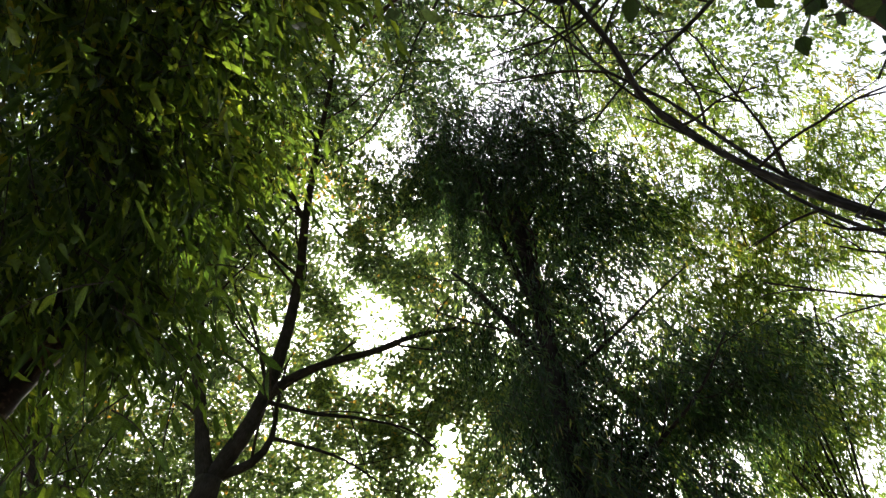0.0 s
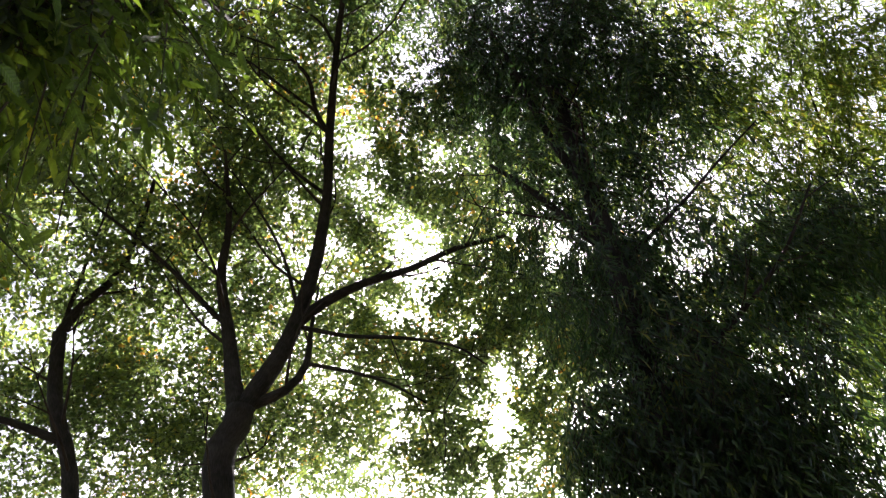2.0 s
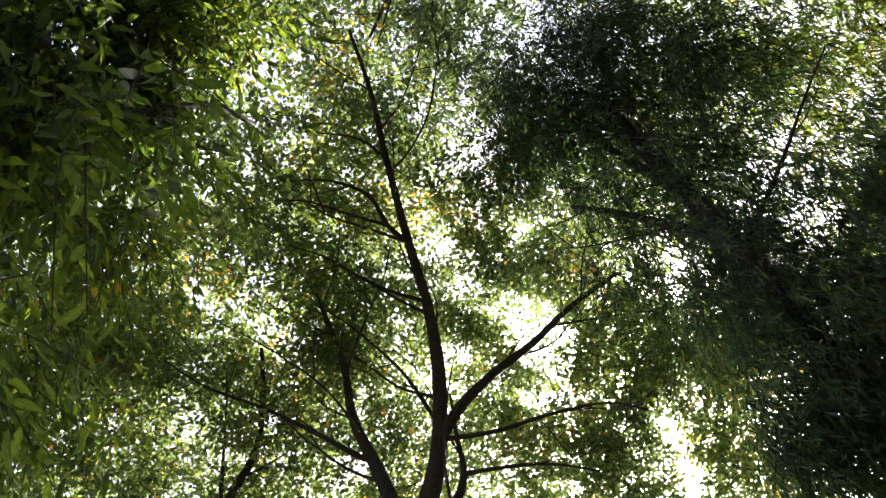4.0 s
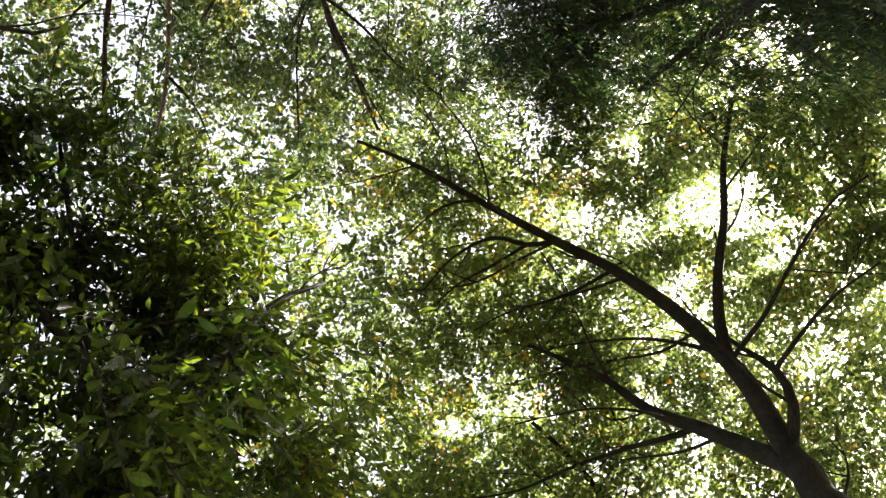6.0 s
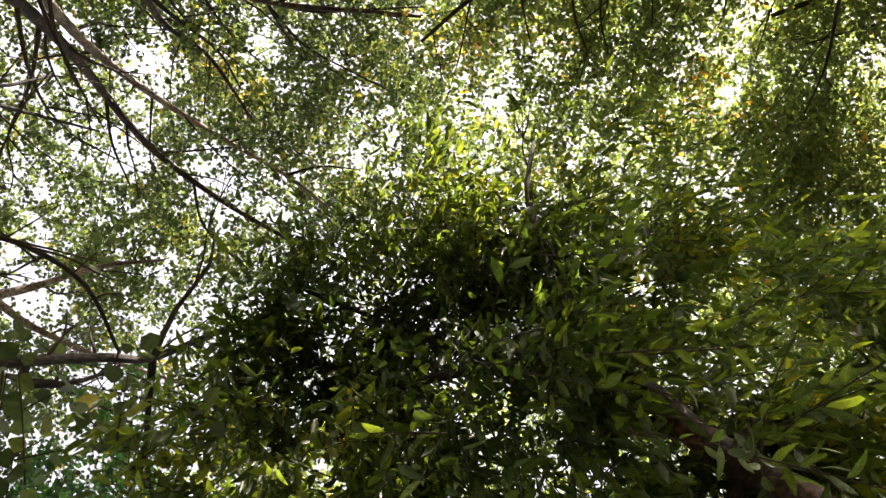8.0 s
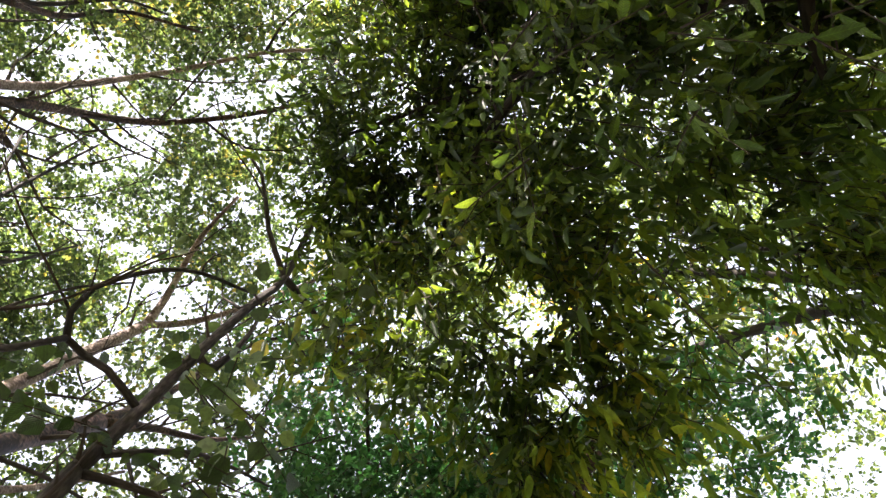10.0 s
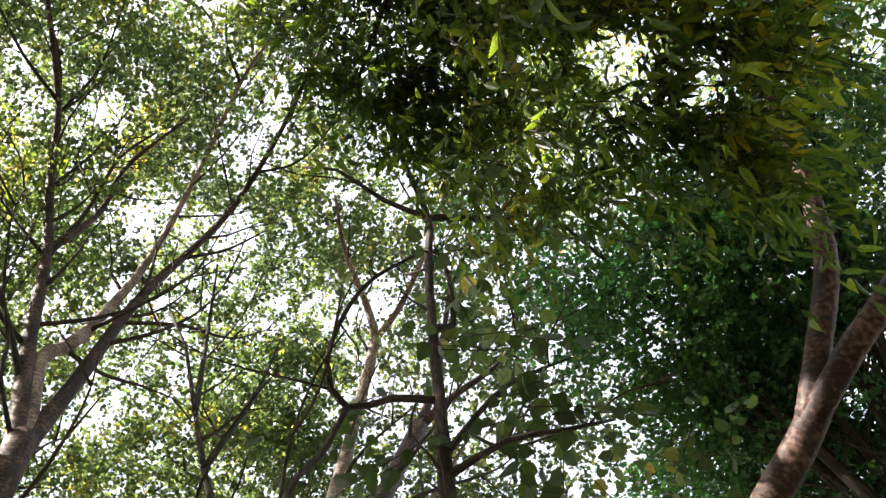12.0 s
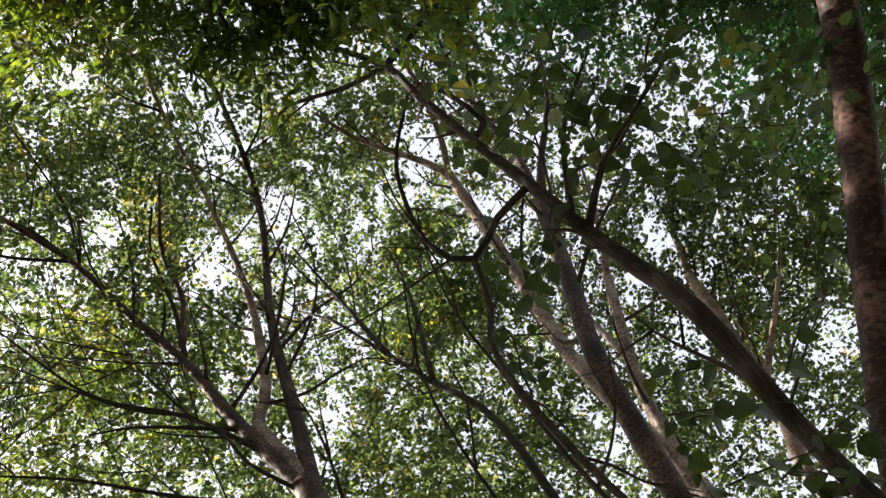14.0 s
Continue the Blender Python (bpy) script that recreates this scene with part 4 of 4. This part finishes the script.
masses = [(4.59, 4.92, 11.16, 1.4, 1, 132), (4.04, 4.39, 12.05, 1.4, 1, 135), (5.07, 5.13, 10.27, 1.3, 1, 103), (5.5, 4.04, 10.64, 1.2, 1, 126), (6.39, 1.92, 12.21, 1.5, 1.1, 252), (5, 3.52, 12.32, 1.3, 1, 158), (8.47, 2.77, 11.48, 2.2, 1.6, 504), (8.19, 5.1, 11.63, 2.2, 1.6, 480), (7.55, 0.48, 11.37, 2, 1.4, 432)]
crown(tree_s5, leaf_poplar, DELTOID, np.random.default_rng(20), masses, leaf=0.072, per_twig=15, fine=1.2, twig=0.42, openings=OPENINGS_EAST, tips=[q for q in tips if q.z > 10.8])

tree_q = thing("heart_leaved_tree", "young slender tree with grey stem and broad heart-shaped green leaves", "tree", (2.35, 0.80, 0.0))
limb(tree_q, "trunk", bark_slender, 0.042, 0.036, (2.35, 0.80, -0.05), (2.25, 0.85, 1.50), (1.95, 1.00, 3.10), (1.47, 1.19, 3.70), (1.42, 1.22, 4.01), (1.39, 1.24, 4.40))
limb(tree_q, "limb", bark_slender, 0.034, 0.013, (1.39, 1.24, 4.40), (1.31, 1.27, 4.91), (1.18, 1.35, 5.42), (1.01, 1.44, 6.02), (0.88, 1.50, 6.37), (0.72, 1.79, 6.96), (0.52, 2.11, 7.62), (0.34, 2.34, 8.05))
limb(tree_q, "branch", bark_slender, 0.025, 0.008, (0.89, 1.49, 6.37), (0.74, 1.26, 6.44), (0.56, 0.99, 6.49), (0.34, 0.78, 6.54))
limb(tree_q, "branch", bark_slender, 0.020, 0.008, (0.91, 1.51, 6.37), (0.97, 1.77, 6.51), (1.00, 2.09, 6.64), (1.13, 2.27, 6.74))
limb(tree_q, "branch", bark_slender, 0.022, 0.008, (1.21, 1.32, 5.40), (1.13, 1.24, 5.51), (1.00, 1.33, 5.78), (0.96, 1.41, 6.13))
limb(tree_q, "branch", bark_slender, 0.020, 0.008, (1.32, 1.29, 4.91), (1.39, 1.48, 4.84), (1.45, 1.68, 4.64), (1.43, 1.81, 4.91), (1.20, 1.77, 5.41), (0.96, 1.53, 5.84))
limb(tree_q, "branch", bark_slender, 0.014, 0.014, (1.45, 1.68, 4.64), (1.51, 1.75, 4.29), (1.56, 1.85, 3.94), (1.75, 1.72, 3.20), (2.05, 1.35, 2.30), (2.22, 0.90, 1.60))
limb(tree_q, "branch", bark_slender, 0.020, 0.006, (1.35, 1.27, 4.55), (1.15, 1.08, 4.89), (1.03, 0.93, 5.08), (0.87, 0.72, 5.25))
limb(tree_q, "branch", bark_slender, 0.020, 0.006, (1.33, 1.25, 4.43), (1.13, 1.11, 4.44), (0.99, 0.91, 4.51), (0.84, 0.72, 4.56))
limb(tree_q, "branch", bark_slender, 0.014, 0.005, (2.20, 0.95, 1.75), (1.95, 1.55, 2.70), (1.75, 1.78, 3.40), (1.62, 1.84, 4.02), (1.52, 1.88, 4.32), (1.41, 1.86, 4.71), (1.28, 1.81, 4.97))
limb(tree_q, "branch", bark_slender, 0.013, 0.005, (2.24, 0.88, 1.50), (2.10, 1.60, 2.60), (1.95, 1.98, 3.40), (1.79, 2.08, 4.21), (1.64, 2.05, 4.52), (1.58, 1.97, 4.88))

tree_n2 = thing("leaning_tree", "leaning red-brown smooth-barked tree that forks overhead", "tree", (2.64, 0.63, 0.0))
limb(tree_n2, "trunk", bark_red, 0.086, 0.085, (2.64, 0.63, -0.05), (2.60, 0.65, 1.24), (2.55, 0.70, 2.33), (2.48, 0.75, 3.10), (2.33, 0.55, 3.44), (2.04, 0.25, 3.88), (1.53, -0.11, 4.38), (1.06, -0.33, 4.71), (0.55, -0.42, 4.96), (0.34, -0.43, 5.08))
limb(tree_n2, "limb", bark_red, 0.082, 0.045, (0.47, -0.42, 5.01), (0.28, -0.42, 5.17), (0.08, -0.39, 5.34), (-0.18, -0.33, 5.52), (-0.36, -0.26, 5.66), (-0.58, -0.08, 5.89), (-0.70, 0.05, 6.00), (-0.82, 0.24, 6.12), (-0.96, 0.46, 6.20))
limb(tree_n2, "limb", bark_red, 0.082, 0.050, (0.73, -0.39, 4.85), (0.48, -0.42, 5.00), (-0.01, -0.41, 5.15), (-0.28, -0.39, 5.17), (-0.56, -0.33, 5.19), (-0.80, -0.25, 5.27), (-1.07, -0.12, 5.39), (-1.37, 0.05, 5.45))

tree_n1 = thing("lance_leaved_tree", "small tree with brown trunk and hanging toothed narrow green leaves", "tree", (-1.59, 2.82, 0.0))
limb(tree_n1, "trunk", bark_red, 0.094, 0.050, (-1.59, 2.82, -0.05), (-1.54, 2.81, 1.45), (-1.47, 2.79, 2.73), (-1.37, 2.77, 3.63), (-1.24, 2.79, 3.89), (-1.12, 2.78, 4.07), (-0.98, 2.78, 4.24), (-0.85, 2.82, 4.45), (-0.71, 2.84, 4.70))
limb(tree_n1, "limb", bark_grey, 0.030, 0.015, (-1.12, 2.76, 4.07), (-1.17, 2.62, 4.11), (-1.23, 2.48, 4.14))
limb(tree_n1, "limb", bark_grey, 0.035, 0.012, (-0.71, 2.84, 4.70), (-0.53, 2.64, 5.06), (-0.34, 2.38, 5.49), (-0.15, 2.02, 5.89), (-0.00, 1.56, 6.23))
limb(tree_n1, "limb", bark_grey, 0.035, 0.012, (-0.71, 2.84, 4.70), (-0.51, 3.04, 5.12), (-0.21, 3.39, 5.71), (-0.08, 3.77, 6.14))
limb(tree_n1, "limb", bark_grey, 0.035, 0.012, (-0.98, 2.78, 4.24), (-0.77, 2.62, 5.01), (-0.38, 2.55, 5.69), (0.44, 2.31, 6.51))

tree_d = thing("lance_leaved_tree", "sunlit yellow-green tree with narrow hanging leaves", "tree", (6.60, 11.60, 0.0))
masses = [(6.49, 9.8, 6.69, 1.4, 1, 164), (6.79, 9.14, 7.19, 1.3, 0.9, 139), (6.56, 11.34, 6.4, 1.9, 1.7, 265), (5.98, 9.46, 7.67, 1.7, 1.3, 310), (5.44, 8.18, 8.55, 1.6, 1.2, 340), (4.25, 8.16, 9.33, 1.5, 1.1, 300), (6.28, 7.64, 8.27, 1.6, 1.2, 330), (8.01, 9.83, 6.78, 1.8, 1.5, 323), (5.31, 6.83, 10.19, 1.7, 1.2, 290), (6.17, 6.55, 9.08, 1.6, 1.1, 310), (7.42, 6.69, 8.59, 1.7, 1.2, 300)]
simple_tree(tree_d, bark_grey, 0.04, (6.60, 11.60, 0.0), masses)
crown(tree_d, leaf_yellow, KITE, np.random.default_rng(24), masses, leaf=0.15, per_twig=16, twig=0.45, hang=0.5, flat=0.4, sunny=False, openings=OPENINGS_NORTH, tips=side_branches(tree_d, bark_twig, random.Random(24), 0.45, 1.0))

tree_k = thing("evergreen_tree", "dense dark green tree with small glossy leaves", "tree", (1.20, -3.00, 0.0))
masses = [(0.55, 0.36, 7.55, 0.8, 0.7, 80), (0.84, -0.4, 7.19, 0.6, 0.6, 60), (-1.53, -0.38, 7.01, 0.8, 0.7, 130), (-0.99, -0.59, 7.03, 0.7, 0.7, 110), (-1.99, 0.29, 6.92, 0.8, 0.7, 90), (0.98, -1.25, 6.78, 0.8, 0.7, 80), (0.58, -0.79, 7.24, 0.8, 0.8, 360), (0.26, -1.52, 7.02, 0.9, 0.9, 380), (1.02, -1.74, 7.04, 0.9, 0.9, 400), (0.64, -2.5, 6.7, 1, 0.9, 360), (-0.1, -0.62, 7.35, 0.7, 0.6, 240), (-0.67, -0.71, 6.78, 0.8, 0.7, 240), (-0.4, -1.74, 6.58, 0.9, 0.8, 260), (1.61, -3.08, 7.08, 1.1, 1, 300), (0.99, -3.68, 6.56, 1.1, 1, 260)]
masses += [(2.32, -2.96, 7.81, 1, 0.8, 200)]
simple_tree(tree_k, bark_grey, 0.12, (1.20, -3.00, 0.0), masses)
crown(tree_k, leaf_dark, OVAL, np.random.default_rng(25), masses, leaf=0.056, per_twig=20, twig=0.32, openings=(), tips=side_branches(tree_k, bark_twig, random.Random(25), 0.45, 1.0))

tree_w = thing("broadleaf_tree", "green-leaved tree standing behind the small near tree", "tree", (-5.50, 0.80, 0.0))
masses = [(-5.88, 3.53, 11.27, 2.2, 1.6, 370), (-4.95, 0.63, 11.68, 2.2, 1.6, 351), (-3.58, -1.93, 11.48, 2.2, 1.6, 312), (-1.28, -2.74, 11.68, 2.1, 1.5, 292), (-2.42, 0.69, 13.11, 2.1, 1.1, 312), (-0.38, -0.38, 13.17, 2, 1.1, 292), (-3.22, 3.69, 12.46, 2, 1.1, 312)]
simple_tree(tree_w, bark_grey, 0.20, (-5.50, 0.80, 0.0), masses)
crown(tree_w, leaf_ovate, OVAL, np.random.default_rng(26), masses, leaf=0.083, per_twig=15, fine=1.2, twig=0.45, openings=OPENINGS_EAST + OPENINGS_NEAR, tips=side_branches(tree_w, bark_twig, random.Random(26), 0.45, 1.0))

# side branches and foliage of the near trees
rng = np.random.default_rng(51)
side_branches(tree_q, bark_twig, random.Random(5), 0.3, 0.6)
tips_n = side_branches(tree_n1, bark_twig, random.Random(6), 0.22, 0.7)
N_WEST = [(-1.84, 2.09, 5.44, 0.50, 0.45, 175), (-2.00, 1.82, 5.20, 0.50, 0.45, 165)]
N_LOW = [(-1.58, 3.08, 4.65, 0.4, 0.3, 120), (-1.55, 3.4, 4.9, 0.36, 0.3, 85), (-0.72, 2.72, 4.52, 0.22, 0.15, 40), (-0.5, 2.9, 4.92, 0.22, 0.18, 40), (-0.3, 3.15, 5.35, 0.2, 0.15, 30), (0.12, 1.45, 5.4, 0.45, 0.4, 70), (0.05, 1.2, 5.2, 0.4, 0.35, 45), (-1.54, 3.58, 5.22, 0.45, 0.41, 60), (-1.45, 3.1, 4.3, 0.4, 0.35, 25), (-0.85, 2.3, 5.3, 0.92, 0.95, 330), (-1.05, 2.2, 4.5, 0.7, 0.5, 100), (-0.6, 1.75, 5.2, 0.8, 0.9, 285), (-0.45, 1.15, 4.9, 0.6, 0.6, 230), (-1.3, 2.8, 5.1, 0.55, 0.7, 110)]
N_HIGH = [(0.05, 3.15, 6.3, 0.4, 0.6, 170), (0.0, 3.3, 7.0, 0.4, 0.4, 120), (-0.7, 3.1, 6.7, 0.5, 0.4, 150), (-0.73, 4.01, 6.49, 0.5, 0.45, 75), (-0.35, 2.8, 6.3, 0.8, 0.7, 255), (-0.8, 2.1, 6.6, 0.9, 0.8, 270), (-0.05, 3.0, 7.2, 0.6, 0.5, 220), (-1.2, 3.2, 6.2, 0.8, 0.8, 220), (-0.9, 3.5, 5.95, 0.55, 0.55, 150), (-0.3, 1.9, 6.4, 0.6, 0.5, 180), (0.22, 2.25, 6.5, 0.5, 0.45, 210), (0.25, 1.9, 6.3, 0.45, 0.4, 160)]
crown(tree_n1, leaf_lance, LANCE, rng, N_LOW + N_HIGH + N_WEST, 0.122, per_twig=13, fine=0.85, twig=0.36, hang=0.8, flat=0.45, tips=tips_n, clump=2.0, pick=3.0, even=0.25, openings=OPENINGS_NEAR + TRUNK_SEEN)
# a yellowish spray, its colour also standing in for sunlight on this crown
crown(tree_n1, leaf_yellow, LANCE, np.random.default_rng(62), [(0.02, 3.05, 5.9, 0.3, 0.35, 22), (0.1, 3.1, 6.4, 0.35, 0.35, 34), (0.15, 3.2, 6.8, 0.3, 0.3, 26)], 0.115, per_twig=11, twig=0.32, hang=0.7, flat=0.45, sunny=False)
crown(tree_q, leaf_poplar, ROUND, rng, [(1.0, 1.3, 5.4, 0.6, 0.7, 18), (0.5, 2.0, 7.6, 0.7, 0.5, 30), (1.6, -0.3, 4.7, 0.6, 0.9, 46), (1.1, -0.2, 5.4, 0.6, 0.6, 26)], 0.09, per_twig=7, twig=0.4)

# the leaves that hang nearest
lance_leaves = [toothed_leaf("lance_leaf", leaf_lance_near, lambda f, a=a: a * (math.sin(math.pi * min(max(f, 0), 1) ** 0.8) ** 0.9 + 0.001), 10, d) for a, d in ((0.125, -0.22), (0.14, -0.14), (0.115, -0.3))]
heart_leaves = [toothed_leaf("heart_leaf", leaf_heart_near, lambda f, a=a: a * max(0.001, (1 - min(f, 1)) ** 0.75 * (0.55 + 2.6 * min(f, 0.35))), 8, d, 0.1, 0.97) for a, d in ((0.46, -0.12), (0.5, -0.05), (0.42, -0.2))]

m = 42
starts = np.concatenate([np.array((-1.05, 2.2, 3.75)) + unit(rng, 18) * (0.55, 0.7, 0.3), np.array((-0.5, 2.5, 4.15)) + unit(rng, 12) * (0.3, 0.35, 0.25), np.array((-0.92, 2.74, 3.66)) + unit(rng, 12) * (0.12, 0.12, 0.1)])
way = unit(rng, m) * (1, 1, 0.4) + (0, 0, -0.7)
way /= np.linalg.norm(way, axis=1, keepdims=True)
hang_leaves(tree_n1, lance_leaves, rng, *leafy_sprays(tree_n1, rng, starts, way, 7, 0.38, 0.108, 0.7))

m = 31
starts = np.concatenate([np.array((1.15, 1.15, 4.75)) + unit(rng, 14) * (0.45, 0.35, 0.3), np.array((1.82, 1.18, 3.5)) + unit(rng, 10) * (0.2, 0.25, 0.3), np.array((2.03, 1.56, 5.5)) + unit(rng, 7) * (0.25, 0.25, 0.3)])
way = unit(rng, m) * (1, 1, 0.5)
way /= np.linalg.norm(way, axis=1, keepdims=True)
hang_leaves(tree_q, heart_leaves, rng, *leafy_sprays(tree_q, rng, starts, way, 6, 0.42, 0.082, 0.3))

# trees farther back, whose crowns close the view between the trunks; those from 180 degrees on are out of view, added
# to block low skylight
for k, (az, dist, top) in enumerate(((-50, 21, 15), (-32, 23, 16), (-15, 21, 15), (2, 24, 16), (18, 21, 10), (33, 22, 10), (49, 20, 11), (64, 22, 15), (32, 12, 15), (84, 20, 15), (104, 21, 16), (124, 22, 16), (144, 20, 15), (166, 21, 15), (186, 21, 14), (205, 22, 14), (230, 21, 14), (255, 22, 14), (270, 20, 14), (285, 22, 14), (298, 20, 14), (310, 26, 15), (330, 27, 15))):
    r = np.random.default_rng(100 + k)
    x, y = dist * math.sin(radians(az)), 2.5 + dist * math.cos(radians(az))
    far = thing("background_shade_tree", "green broadleaf tree farther back, with leaf masses added to block light", "tree", (x, y, 0), group="trees farther back")
    blobs = [(x + r.normal() * 1.8, y + r.normal() * 1.8, top * f, 2.6, 1.9, 195 if az < 10 else 150) for f in (0.35, 0.5, 0.62, 0.72, 0.82, 0.92)]
    # the tree at 12 m is added to break up sunlight on the trunks
    if dist < 15:
        blobs = [(x + r.normal() * 1.7, y + r.normal() * 1.3, top * f, 1.7, 1.1, 150) for f in (0.76, 0.8, 0.85, 0.92)]
    # low masses out of view, added to block skylight from the horizon
    low = [(x + r.normal() * 1.6, y + r.normal() * 1.6, h, 3.3, 1.6, 170) for h in ((1.2, 3.2, 5.2) if az < 180 else (1.2, 3.2, 5.2, 7.4, 9.6, 11.8))]
    simple_tree(far, bark_grey, 0.2, (x, y, 0), blobs)
    if az < 180:
        crown(far, leaf_ovate, DIAMOND, r, blobs, 0.15, per_twig=11, twig=0.7)
    if dist > 15:
        crown(far, leaf_ovate, DIAMOND, r, low, 0.38, per_twig=8, twig=1.0)

# a glowing ring added far off behind the leaves, standing in for the glare round the sun
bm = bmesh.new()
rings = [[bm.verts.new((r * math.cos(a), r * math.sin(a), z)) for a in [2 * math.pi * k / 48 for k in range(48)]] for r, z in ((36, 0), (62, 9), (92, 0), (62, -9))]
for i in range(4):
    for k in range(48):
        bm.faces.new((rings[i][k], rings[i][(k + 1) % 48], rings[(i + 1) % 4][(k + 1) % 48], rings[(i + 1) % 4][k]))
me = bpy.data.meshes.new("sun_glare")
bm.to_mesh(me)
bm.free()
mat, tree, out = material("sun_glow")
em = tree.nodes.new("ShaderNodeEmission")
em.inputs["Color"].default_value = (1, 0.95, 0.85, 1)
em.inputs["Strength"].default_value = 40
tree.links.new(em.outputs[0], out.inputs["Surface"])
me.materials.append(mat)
glare = tagged(new("sun_glare_ring", me), "glowing white ring added as sun glare low behind the trees", "sun", kind="structure")
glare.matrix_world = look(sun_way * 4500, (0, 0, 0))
